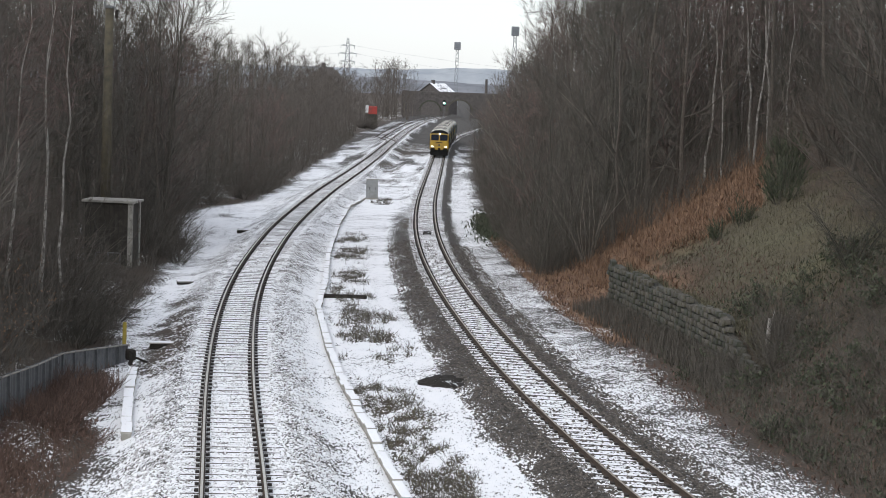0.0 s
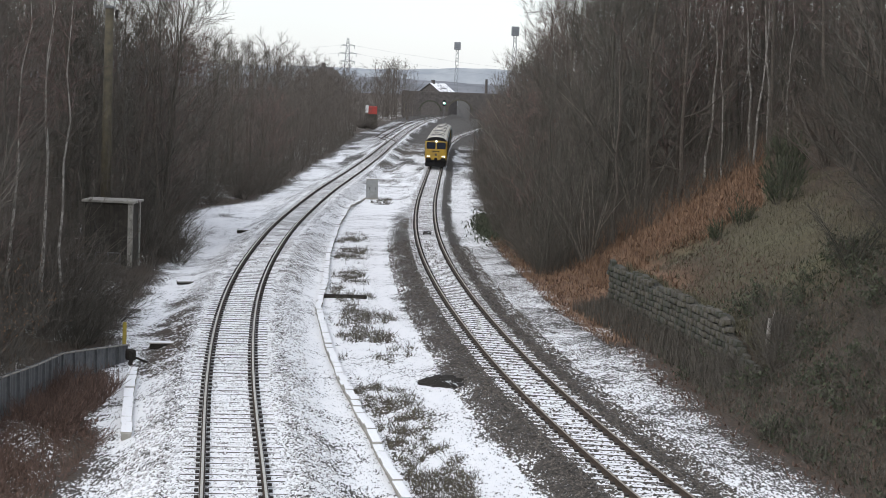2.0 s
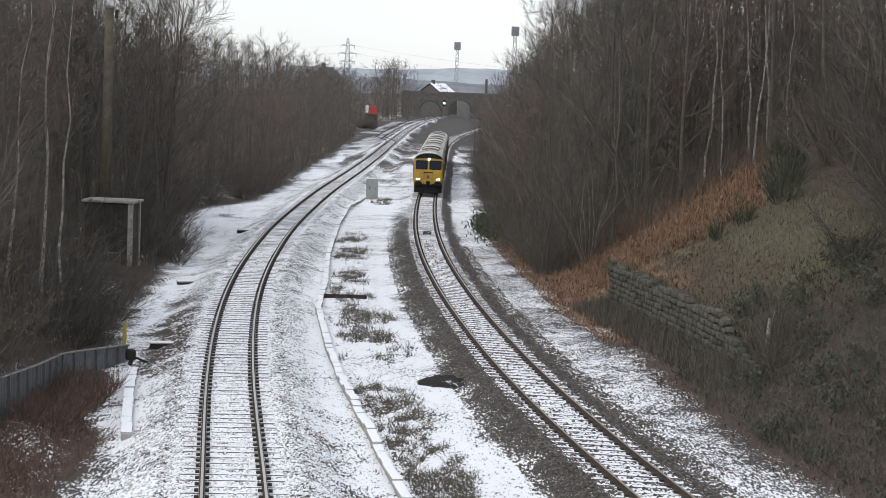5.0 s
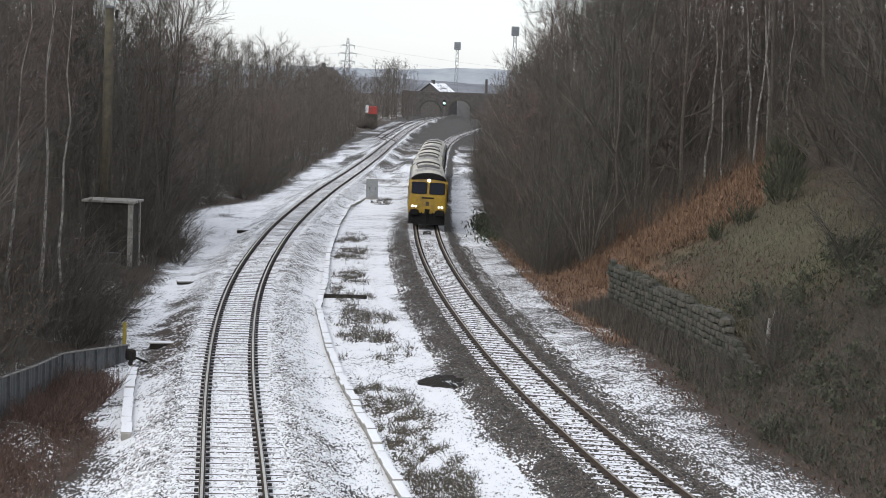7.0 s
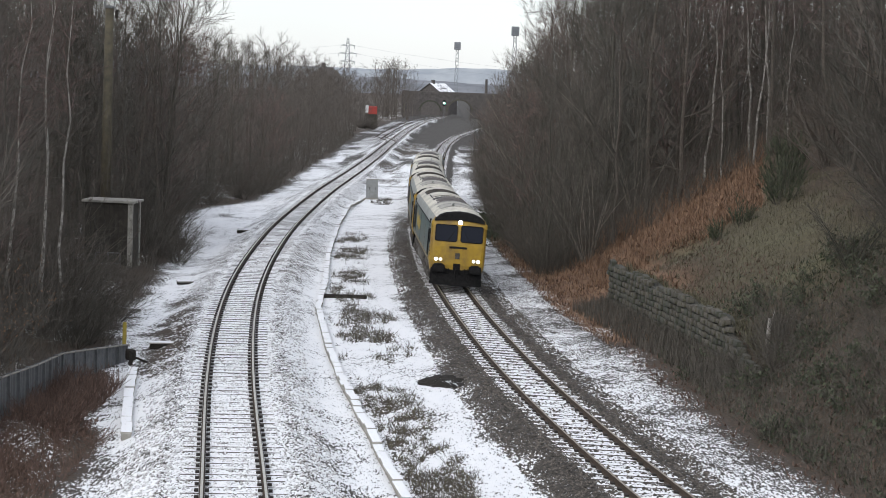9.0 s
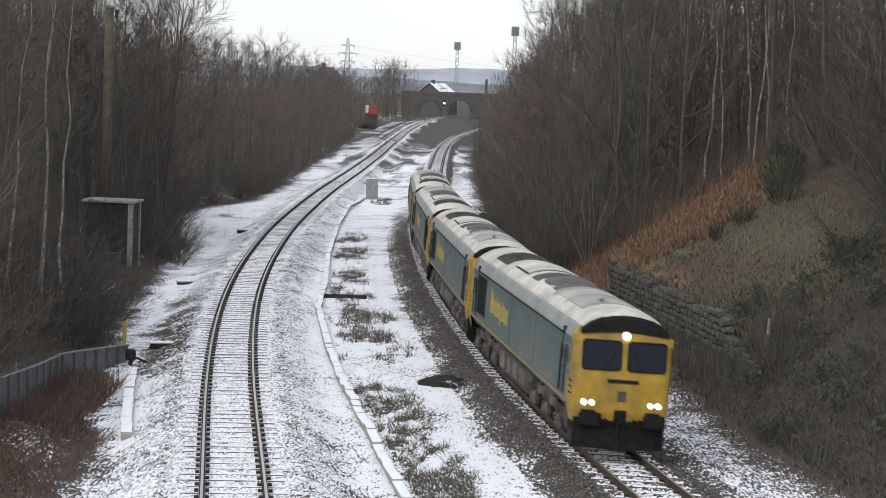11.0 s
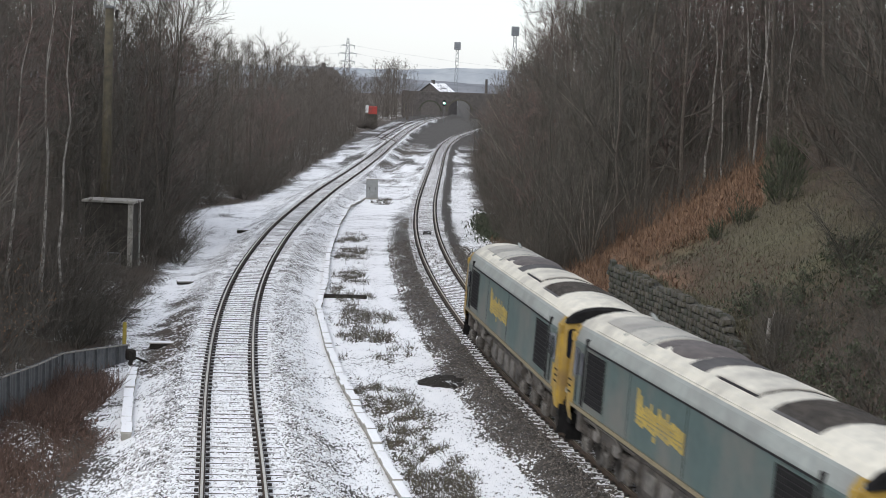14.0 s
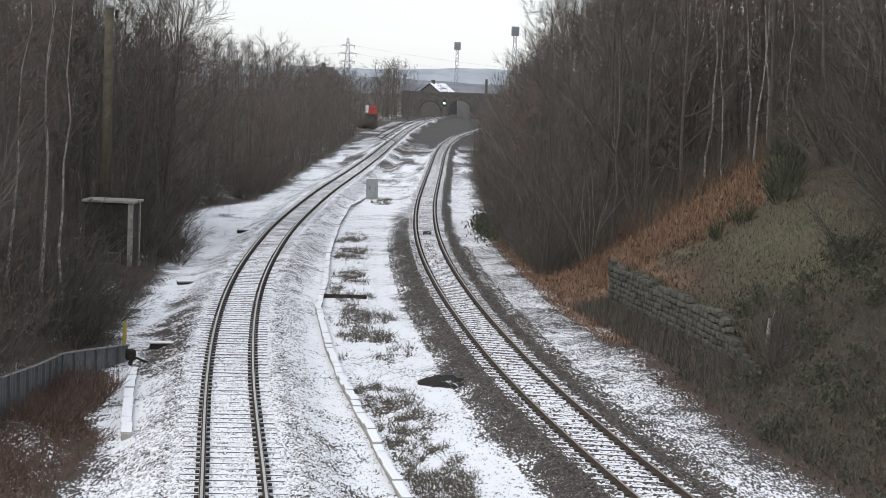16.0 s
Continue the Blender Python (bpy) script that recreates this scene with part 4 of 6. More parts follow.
cable_trough([(0.4, 38), (-0.7, 45.3), (-1.2, 48.7), (-2.0, 54.3), (-3.2, 62.5), (-4.4, 72.0), (-5.6, 83.8), (-6.0, 94.8), (-6.9, 110.7), (-7.75, 136.1), (-8.0, 155), (-7.3, 167)], 0.28, 1.0,
             "snow-capped concrete cable trough winding between the tracks")
cable_trough([(-8.75, 51.5), (-9.9, 58.6), (-10.6, 63.6)], 0.32, 0.9, "short snow-capped concrete cable trough beside brambles")


def cross_duct():
    d = empty("cross_duct", pose(-4.7, 88.9, gz(-4.7, 88.9)), label="low dark cable duct branching off the trough", category="cable duct")
    part("duct", one_box(-1.1, 1.1, -0.09, 0.09, -0.05, 0.16, bevel=0.02), "heap", d)
    for x in (-0.9, 0.0, 0.9):
        part("bracket", one_box(x - 0.04, x + 0.04, -0.11, 0.11, -0.05, 0.175, bevel=0.008), "chair", d)


def cabinet():
    c = empty("lineside_cabinet", pose(-6.7, 168.7, gz(-6.7, 168.7), 0, 0, 8), label="grey steel signalling cabinet standing in the snow", category="cabinet")
    part("plinth", one_box(-0.56, 0.56, -0.36, 0.36, -0.1, 0.12, bevel=0.02), "post", c)
    part("body", one_box(-0.52, 0.52, -0.32, 0.32, 0.12, 1.82, bevel=0.02), "cabinet", c)
    part("roof", one_box(-0.57, 0.57, -0.38, 0.38, 1.82, 1.90, bevel=0.02), "lid", c, "thin snow-topped roof")
    for x in (-0.26, 0.26):
        d = part("door", one_box(x - 0.245, x + 0.245, -0.345, -0.318, 0.18, 1.76, bevel=0.008), "cabinet", c)
        part("handle", one_box(x - 0.02, x + 0.02, -0.375, -0.342, 0.9, 1.1, bevel=0.008), "chair", d)


def hut():
    h = empty("relay_hut", pose(-17.65, 98.0, -0.45, 0, 0, -4), label="tall relay hut with pale flat concrete roof, its inner shade drawn as dark walls", category="hut")
    # Dark box fills in the shade behind the open front.
    part("wall", one_box(-1.25, 1.05, -0.9, 0.9, 0, 3.68, bevel=0.02), "hut", h)
    for y in (-0.92, 0.78):
        part("corner_post", one_box(1.05, 1.30, y, y + 0.2, 0, 3.68, bevel=0.015), "post", h, "pale concrete corner post")
    part("side_wall", one_box(1.05, 1.22, -0.72, 0.78, 0.0, 3.68), "hut", h)
    part("roof", one_box(-1.42, 1.42, -1.05, 1.1, 3.68, 3.82, bevel=0.03), "post", h, "thin overhanging concrete roof slab")
    bm = bmesh.new()
    for i in range(9):
        box(bm, -1.2 + 0.25 * i, -1.17 + 0.25 * i, -0.925, -0.9, 0.1, 3.6)
    part("cladding_joints", bm, "chair", h)
    r = empty("handrail", pose(-17.55, 96.4, -0.45, 0, 0, -4), label="grey tubular handrail before the hut", category="railing")
    for x in (-0.65, 0.0, 0.65):
        part("post", rod(bmesh.new(), (x, 0, -0.1), (x, 0, 1.12), 0.03, n=8), "galv", r)
    for z in (0.55, 1.1):
        part("rail", rod(bmesh.new(), (-0.65, 0, z), (0.65, 0, z), 0.028, n=8), "galv", r)


def radio_mast():
    m = empty("radio_mast", pose(-19.15, 104, -0.5, 0, 0, 0), label="tall rust-brown steel pole with an antenna bracket", category="mast")
    part("pole", rod(bmesh.new(), (0, 0, 0), (0, 0, 14.15), 0.33, 0.24, n=16), "mast", m, smooth=True)
    part("collar", rod(bmesh.new(), (0, 0, 14.15), (0, 0, 14.3), 0.30, 0.30, n=16), "galv", m)
    bm = bmesh.new()
    for x in (-0.27, 0.27):
        rod(bm, (x, 0, 14.2), (x, 0, 15.3), 0.045, n=8)
    rod(bm, (-0.27, 0, 14.7), (0.27, 0, 14.7), 0.04, n=8)
    rod(bm, (-0.27, 0, 15.25), (0.27, 0, 15.25), 0.04, n=8)
    part("head_frame", bm, "galv", m)
    part("antenna", one_box(0.32, 0.5, -0.08, 0.08, 13.6, 14.1, bevel=0.03), "chair", m)


def fence():
    f = empty("panel_fence", None, label="grey corrugated steel fence partly hidden by brambles", category="fence")
    corners = [(-13.1, 47.5, 1.45), (-12.5, 52, 1.23), (-12.3, 56, 1.02), (-12.45, 60.5, 0.72), (-11.9, 63.5, 0.48), (-11.3, 66.5, 0.22)]
    for (x0, y0, z0), (x1, y1, z1) in zip(corners, corners[1:]):
        L = math.hypot(x1 - x0, y1 - y0)
        h = math.degrees(math.atan2(y1 - y0, x1 - x0))
        n = max(2, round(L / 1.1))
        for i in range(n):
            a, b = i / n, (i + 1) / n
            xa, ya, za = x0 + (x1 - x0) * a, y0 + (y1 - y0) * a, z0 + (z1 - z0) * a
            w, dz = L / n, (z1 - z0) / n
            bm = bmesh.new()
            cols = []
            for k in range(13):
                o = 0.035 if (k // 2) % 2 else 0.0
                cols.append([(w * k / 12, o, -0.75), (w * k / 12, o, za + dz * k / 12)])
            loft(bm, cols)
            loft(bm, [[(x, y + 0.012, z) for x, y, z in c] for c in cols])
            p = part("panel", bm, "galv", f)
            p.matrix_world = pose(xa, ya, 0, 0, 0, h)
            bm = bmesh.new()
            rod(bm, (0, -0.03, za - 0.03), (w, -0.03, za + dz - 0.03), 0.03, n=6)
            q = part("top_rail", bm, "post", p)
            bm = box(bmesh.new(), -0.04, 0.04, -0.06, 0.06, -0.8, za + 0.02)
            part("post", bm, "galv", p)


def small_things():
    y = empty("marker_post", pose(-11.7, 68.0, gz(-11.7, 68.0)), label="faded yellow marker post beside the fence", category="post")
    part("post", one_box(-0.07, 0.07, -0.05, 0.05, -0.1, 1.25, bevel=0.02), "yellow_post", y)
    for x, yy, w, h in ((-13.4, 123.2, 0.85, 6), (-12.9, 92.3, 0.75, 20), (-10.45, 69.1, 0.95, 10)):
        b = empty("cable_box", pose(x, yy, gz(x, yy), 0, 0, h), label="low dark lineside box with a snowy lid", category="lineside box")
        part("body", one_box(-w / 2, w / 2, -0.22, 0.22, -0.08, 0.13, bevel=0.02), "heap", b)
        part("lid", one_box(-w / 2 - 0.03, w / 2 + 0.03, -0.25, 0.25, 0.13, 0.19, bevel=0.012), "lid", b)
    p = empty("points_motor", pose(-11.0, 65.3, gz(-11.0, 65.3), 0, 0, 30), label="black lineside junction box on a bracket", category="lineside box")
    part("case", one_box(-0.15, 0.15, -0.2, 0.2, 0.18, 0.58, bevel=0.07), "heap", p)
    part("bracket", one_box(-0.06, 0.06, -0.06, 0.06, -0.1, 0.20), "chair", p)
    part("arm", rod(bmesh.new(), (0.1, 0, 0.3), (0.7, 0.2, 0.05), 0.04, n=8), "chair", p)
    a = empty("track_ramp", pose(float(RIGHT(127.0)), 127.0, -0.13), label="grey ramp fixed between the rails", category="track magnet")
    bm = bmesh.new()
    box(bm, -0.28, 0.28, -0.75, 0.75, -0.06, 0.13, bevel=0.05)
    part("ramp", bm, "heap", a)
    for dy in (-0.85, 0.85):
        part("foot", one_box(-0.22, 0.22, dy - 0.12, dy + 0.12, -0.06, 0.06, bevel=0.02), "cabinet", a)
    s = empty("signpost", pose(7.5, 112, gz(7.5, 112)), label="small grey post at the edge of the wood", category="post")
    part("post", one_box(-0.13, 0.13, -0.06, 0.06, -0.1, 1.15, bevel=0.03), "post", s)
    st = empty("tree_stump", pose(11.8, 66.0, gz(11.8, 66.0)), label="pale splintered stump on the bank", category="stump")
    part("trunk", rod(bmesh.new(), (0, 0, -0.2), (0.05, 0, 0.95), 0.10, 0.06, n=9), "birch", st)
    part("split", rod(bmesh.new(), (0.05, 0.02, 0.5), (0.22, 0.0, 1.25), 0.055, 0.012, n=7), "birch", st)
    rng = random.Random(8)
    hp = empty("spoil_heap", pose(0.3, 64.3, gz(0.3, 64.3)), label="dark heap of earth and weeds on the snow", category="earth heap")
    v, f = [], []
    for i in range(9):
        for j in range(15):
            a, b = (i / 8 - 0.5) * 2, (j / 14 - 0.5) * 2
            r = max(0, 1 - a * a - b * b)
            v.append((b * 1.15 + 0.12 * math.sin(5 * a), a * 1.5, -0.10 + 0.24 * r ** 0.6 + rng.uniform(-0.06, 0.06)))
    for i in range(8):
        for j in range(14):
            f.append((i * 15 + j, i * 15 + j + 1, i * 15 + j + 16, i * 15 + j + 15))
    from_lists("mound", v, f, "heap", hp)


cross_duct(), cabinet(), hut(), radio_mast(), fence(), small_things()


# ---- far end: bridge, buildings, signal, pylon, floodlights ----
def arch_bridge():
    b = empty("arch_bridge", pose(0.0, 672, 0, 0, 0, 1.5), label="sooty stone road bridge with arches over the lines", category="bridge")
    z1 = 7.6
    arches = [(-6.6, 3.6, 1.0), (4.0, 4.4, 1.0)]
    # spandrel: strips from the arch curve up to the parapet
    cols = np.arange(-17, 24.01, 0.5)
    for y0, y1 in ((-3.0, -2.4), (2.4, 3.0)):
        bm = bmesh.new()
        rows = []
        for x in cols:
            lo = -1.0
            for cx, r, k in arches:
                if abs(x - cx) < r:
                    lo = 1.6 + math.sqrt(max(0, r * r - (x - cx) ** 2)) * 0.95
            rows.append((x, lo))
        for (xa, la), (xb, lb) in zip(rows, rows[1:]):
            lo_a, lo_b = (la, lb)
            if (la < 0) != (lb < 0):
                lo_a = lo_b = min(la, lb)
            vs = [bm.verts.new(p) for p in ((xa, y0, lo_a), (xb, y0, lo_b), (xb, y0, z1), (xa, y0, z1), (xa, y1, lo_a), (xb, y1, lo_b), (xb, y1, z1), (xa, y1, z1))]
            for q in ((0, 1, 2, 3), (5, 4, 7, 6), (1, 0, 4, 5), (3, 2, 6, 7)):
                bm.faces.new([vs[i] for i in q])
        part("spandrel", bm, "far_stone", b)
    part("deck", one_box(-17, 24, -2.4, 2.4, 6.4, 6.9), "far_stone", b)
    for y in (-2.9, 2.6):
        part("parapet", one_box(-17, 24, y - 0.15, y + 0.45, z1, z1 + 1.1, bevel=0.08), "far_stone", b)
    part("pier", one_box(-2.9, -0.5, -2.7, 2.7, -1.0, 3.0), "far_stone", b)
    for cx, r, k in arches:
        bm = bmesh.new()
        for i in range(14):
            a0, a1 = math.pi * i / 14, math.pi * (i + 0.9) / 14
            p = [(cx + rr * math.cos(a), -3.06, 1.6 + 0.95 * rr * math.sin(a)) for rr, a in ((r, a0), (r + 0.55, a0), (r + 0.55, a1), (r, a1))]
            vs = [bm.verts.new(q) for q in p]
            bm.faces.new(vs)
        part("arch_ring", bm, "masonry", b)


def gable_house(name, x, y, z, w, d, h, rise, rz, wall, roofm, label, roof_label=""):
    b = empty(name, pose(x, y, z, 0, 0, rz), label=label, category="building")
    bm = bmesh.new()
    loft(bm, [[(sx, -d / 2, -6), (sx, -d / 2, h), (sx, 0, h + rise), (sx, d / 2, h), (sx, d / 2, -6)] for sx in (-w / 2, w / 2)], closed=True, caps=True)
    part("wall", bm, wall, b)
    for s in (1, -1):
        bm = bmesh.new()
        e = 0.4
        v = [(-w / 2 - e, s * (d / 2 + e), h - e * rise / (d / 2)), (w / 2 + e, s * (d / 2 + e), h - e * rise / (d / 2)), (w / 2 + e, 0, h + rise), (-w / 2 - e, 0, h + rise)]
        loft(bm, [[(p[0], p[1], p[2] + 0.05) for p in v], [(p[0], p[1], p[2] + 0.25) for p in v]], closed=True, caps=True)
        part("roof", bm, roofm, b, roof_label)
    part("chimney", one_box(-w * 0.3 - 0.5, -w * 0.3 + 0.5, -0.5, 0.5, h, h + rise + 1.4), wall, b)
    return b


def lattice_tower(name, x, y, z0, h, w0, w1, levels, label, category):
    t = empty(name, pose(x, y, z0), label=label, category=category)
    bm = bmesh.new()
    r = 0.16 + w0 * 0.02
    for sx in (-1, 1):
        for sy in (-1, 1):
            rod(bm, (sx * w0, sy * w0, 0), (sx * w1, sy * w1, h), r, r * 0.7, n=4)
    for i in range(levels):
        a, b = i / levels, (i + 1) / levels
        wa, wb = w0 + (w1 - w0) * a, w0 + (w1 - w0) * b
        for s in (-1, 1):
            rod(bm, (-wa, s * wa, h * a), (wb, s * wb, h * b), r * 0.6, n=4)
            rod(bm, (wa, s * wa, h * a), (-wb, s * wb, h * b), r * 0.6, n=4)
            rod(bm, (s * wa, -wa, h * a), (s * wb, wb, h * b), r * 0.6, n=4)
    part("lattice", bm, "steel_far", t)
    return t


def far_things():
    arch_bridge()
    gable_house("station_building", -4.6, 712, 3.0, 8.0, 14.0, 4.4, 4.2, 48, "far_stone", "roof_snow", "dark building with a snow-covered roof beyond the bridge", "snow-patched pitched roof")
    gable_house("house", -34.5, 520, 5.2, 11, 8.0, 5.6, 3.6, 78, "far_stone", "far_stone", "dark gabled house above the treetops")
    r = empty("container", pose(-18.6, 452, 3.0, 0, 0, 4), label="red container beside the far line", category="container")
    part("body", one_box(-0.9, 1.2, -1.2, 1.2, 0, 1.9, bevel=0.05), "red", r)
    part("white_end", one_box(-1.6, -0.92, -1.2, 1.2, 0.3, 2.1, bevel=0.05), "white", r)
    part("plinth", one_box(-1.6, 1.2, -1.1, 1.1, -3.5, 0.0), "bark", r)
    s = empty("railway_signal", pose(-1.3, 556, -0.4), label="colour-light signal showing green on a thin post", category="signal")
    part("post", rod(bmesh.new(), (0, 0, 0), (0, 0, 5.2), 0.09, n=8), "galv", s)
    hd = part("head", one_box(-0.32, 0.32, -0.12, 0.12, 5.1, 6.9, bevel=0.05), "black", s)
    part("lens", rod(bmesh.new(), (0, -0.22, 5.95), (0, -0.12, 5.95), 0.32, n=14), "green_light", hd, "lit green lens")
    py = lattice_tower("pylon", -97, 1750, -6, 60, 4.6, 0.9, 9, "tall grey lattice power pylon on the skyline", "pylon")
    for z, w in ((38, 7.0), (45.5, 8.2), (53, 6.4)):
        bm = bmesh.new()
        for sx in (-1, 1):
            rod(bm, (0, 0, z + 1.6), (sx * w, 0, z), 0.2, n=4)
            rod(bm, (0, 0, z - 0.4), (sx * w, 0, z), 0.2, n=4)
            rod(bm, (sx * w, 0, z), (sx * w, 0, z - 3.0), 0.22, n=4)
        part("cross_arm", bm, "steel_far", py)
    for x, y, z in ((4.0, 1100, 37.3), (31.0, 900, 40.8)):
        t = lattice_tower("floodlight_tower", x, y, -4, z, 1.3, 0.7, 9, "sports floodlight on a lattice tower", "floodlight")
        bk = part("lamp_bank", one_box(-1.9, 1.9, -0.4, 0.4, z - 0.3, z + 4.3, bevel=0.2), "lamp_bank", t)
        for i in range(4):
            for k in range(4):
                part("floodlight", one_box(-1.7 + 0.88 * k, -0.98 + 0.88 * k, -0.75, -0.38, z + 1.05 * i, z + 0.8 + 1.05 * i, bevel=0.06), "steel_far", bk)
    for a, b, sag in (((-97 + 8, 1750, 39.5), (260, 1500, 16), 8), ((-97 + 6, 1750, 47), (260, 1500, 25), 8), ((-97 - 8, 1750, 39.5), (-420, 1900, 36), 9), ((-97 - 6, 1750, 47), (-420, 1900, 44), 9)):
        w = Sticks()
        w.stick([Vector(a).lerp(Vector(b), t / 16) - Vector((0, 0, sag * 4 * (t / 16) * (1 - t / 16))) for t in range(17)], [0.06] * 17)
        tagged(w.make("power_line", "steel_far"), "thin power line hanging from the pylon", "cable")
    wb = empty("white_block", pose(55, 1500, 0), label="pale block among far trees", category="building")
    part("wall", one_box(-6, 6, -4, 4, -2, 16), "white", wb)
    ch = empty("chimney_stack", pose(28, 1400, -2), label="thin dark mill chimney in the distance", category="chimney")
    part("stack", rod(bmesh.new(), (0, 0, 0), (0, 0, 20), 1.3, 0.9, n=10), "far_stone", ch)


far_things()


# ---- retaining wall ----
def retaining_wall():
    w = tagged(empty("wall_retaining"), "mossy coursed-stone retaining wall in the bank", "wall", kind="structure")
    ys = np.arange(63.5, 87.01, 0.25)
    base = lambda y: float(ground_z(WALL(y) - 0.3, y)) - 0.3
    top = lambda y: 1.80 + 0.012 * (y - 76) + 0.10 * math.sin(y * 1.1) - max(0.0, 69.5 - y) * 0.27
    v, f = [], []
    for y in ys:
        x = float(WALL(y))
        for dx, z in ((0.0, base(y)), (0.0, top(y) - 0.1), (0.5, top(y) - 0.1), (0.5, base(y))):
            v.append((x + dx, y, z))
    for k in range(len(ys) - 1):
        for i in range(4):
            f.append((k * 4 + i, k * 4 + (i + 1) % 4, k * 4 + 4 + (i + 1) % 4, k * 4 + 4 + i))
    from_lists("wall_core", v, f, "mortar", w)
    rng = random.Random(5)
    meshes = []
    for i in range(7):
        me = bpy.data.meshes.new("stone")
        bm = bmesh.new()
        L, H = rng.uniform(0.38, 0.7), rng.uniform(0.19, 0.27)
        g = bmesh.ops.create_cube(bm, size=1.0)
        for q in g["verts"]:
            q.co = Vector((q.co.x * L * rng.uniform(0.92, 1.0), q.co.y * 0.24, q.co.z * H * rng.uniform(0.9, 1.0)))
        bmesh.ops.bevel(bm, geom=bm.edges[:], offset=0.02, segments=1, affect="EDGES")
        bm.to_mesh(me)
        bm.free()
        me.materials.append(M["masonry"])
        meshes.append((me, L, H))
    y = 63.6
    count = 0
    for course in range(8):
        y = 63.6 + rng.uniform(0, 0.4)
        while y < 86.9 and count < 300:
            me, L, H = rng.choice(meshes)
            z = 0.0 + course * 0.255
            a = math.degrees(math.atan2(1.0, float(WALL(y + 0.5) - WALL(y - 0.5))))
            if base(y) - 0.05 < z < top(y) - 0.02:
                ob = new("stone", me)
                ob.parent = w
                ob.matrix_world = pose(float(WALL(y)) + rng.uniform(-0.03, 0.02), y, z, rng.uniform(-2, 2), rng.uniform(-3, 3), a) @ Matrix.Diagonal((rng.uniform(0.6, 1.05), rng.uniform(0.85, 1.25), rng.uniform(0.7, 1.1), 1))
                count += 1
            y += L + 0.02
    y = 63.6
    me, L, H = meshes[0]
    while y < 86.9:
        a = math.degrees(math.atan2(1.0, float(WALL(y + 0.5) - WALL(y - 0.5))))
        ob = new("coping_stone", me)
        ob.parent = w
        ob.matrix_world = pose(float(WALL(y)) + 0.06, y, top(y) + rng.uniform(-0.07, 0.06), rng.uniform(-6, 6), rng.uniform(-7, 7), a + rng.uniform(-6, 6)) @ Matrix.Diagonal((rng.uniform(0.6, 1.15), 1, rng.uniform(0.6, 1.05), 1))
        y += L * rng.choice((1.0, 1.0, 1.9)) + 0.02


retaining_wall()


# ---- trees ----
def rand_dir(rng, base, spread):
    v = Vector((rng.gauss(0, 1), rng.gauss(0, 1), rng.gauss(0, 1))).normalized()
    return (base.normalized() + v * spread).normalized()


def make_tree(seed, h, r0, limbs, per, twigs, bark, twig, first=0.2, droop=0.0, lean=0.05, reach=0.36, label="", category="tree", name="bare_tree", fat=1.0):
    """A leafless tree: tapered trunk, limbs, branches and many twigs."""
    rng = random.Random(seed)
    tree = empty(name, pose(0, 0, -50), label=label, category=category)
    tr = Sticks()
    bend = Vector((rng.uniform(-lean, lean), rng.uniform(-lean, lean), 0))
    pts = [Vector((0, 0, -0.4)) + Vector((0, 0, h * k / 8)) + bend * (h * (k / 8) ** 2) + Vector((rng.uniform(-1, 1), rng.uniform(-1, 1), 0)) * 0.012 * h * (k > 0) for k in range(9)]
    tr.stick(pts, [r0 * (1 - 0.86 * k / 8) for k in range(9)], 7)
    cr = Sticks()
    up = Vector((0, 0, 1))
    for i in range(limbs):
        q = first + (0.98 - first) * (i + rng.random()) / limbs
        k = q * 8
        p = pts[int(min(k, 7))].lerp(pts[int(min(k, 7)) + 1], k - int(min(k, 7)))
        az = i * 2.4 + rng.uniform(-0.5, 0.5)
        el = rng.uniform(0.05, 0.75) + 0.40 * q
        d = Vector((math.cos(az) * math.cos(el), math.sin(az) * math.cos(el), math.sin(el)))
        L = h * reach * (0.42 + 0.62 * math.sin(math.pi * q ** 0.75)) * rng.uniform(0.7, 1.25)
        rl = max(0.018, r0 * 0.34 * (1.15 - q))
        lp = [p]
        for s in range(4):
            d = rand_dir(rng, d + up * 0.12, 0.16)
            lp.append(lp[-1] + d * (L / 4))
        cr.stick(lp, [rl, rl * 0.8, rl * 0.6, rl * 0.42, 0.006], 4)
        for j in range(per):
            g = 0.15 + 0.85 * (j + rng.random()) / per
            kk = min(g * 4, 3.99)
            bp = lp[int(kk)].lerp(lp[int(kk) + 1], kk - int(kk))
            bd = rand_dir(rng, (lp[int(kk) + 1] - lp[int(kk)]) + up * (0.25 - droop) * L / 4, 0.75)
            bl = (0.35 + 0.38 * L) * rng.uniform(0.5, 1.0) * (1.1 - 0.55 * g)
            mid = bp + bd * (bl * 0.5)
            bd2 = rand_dir(rng, bd + up * (0.2 - droop), 0.25)
            end = mid + bd2 * (bl * 0.5)
            cr.stick([bp, mid, end], [max(0.011 * fat, rl * 0.32), 0.009 * fat, 0.005 * fat])
            for n in range(twigs):
                a = rng.random()
                tp = bp.lerp(mid, a * 2) if a < 0.5 else mid.lerp(end, a * 2 - 1)
                td = rand_dir(rng, bd2 + up * (0.25 - 1.6 * droop), 0.75)
                cr.ribbon(tp, tp + td * rng.uniform(0.45, 1.3), 0.0075 * fat, rng)
    tr.make("trunk", bark, tree)
    cr.make("crown", twig, tree)
    return tree


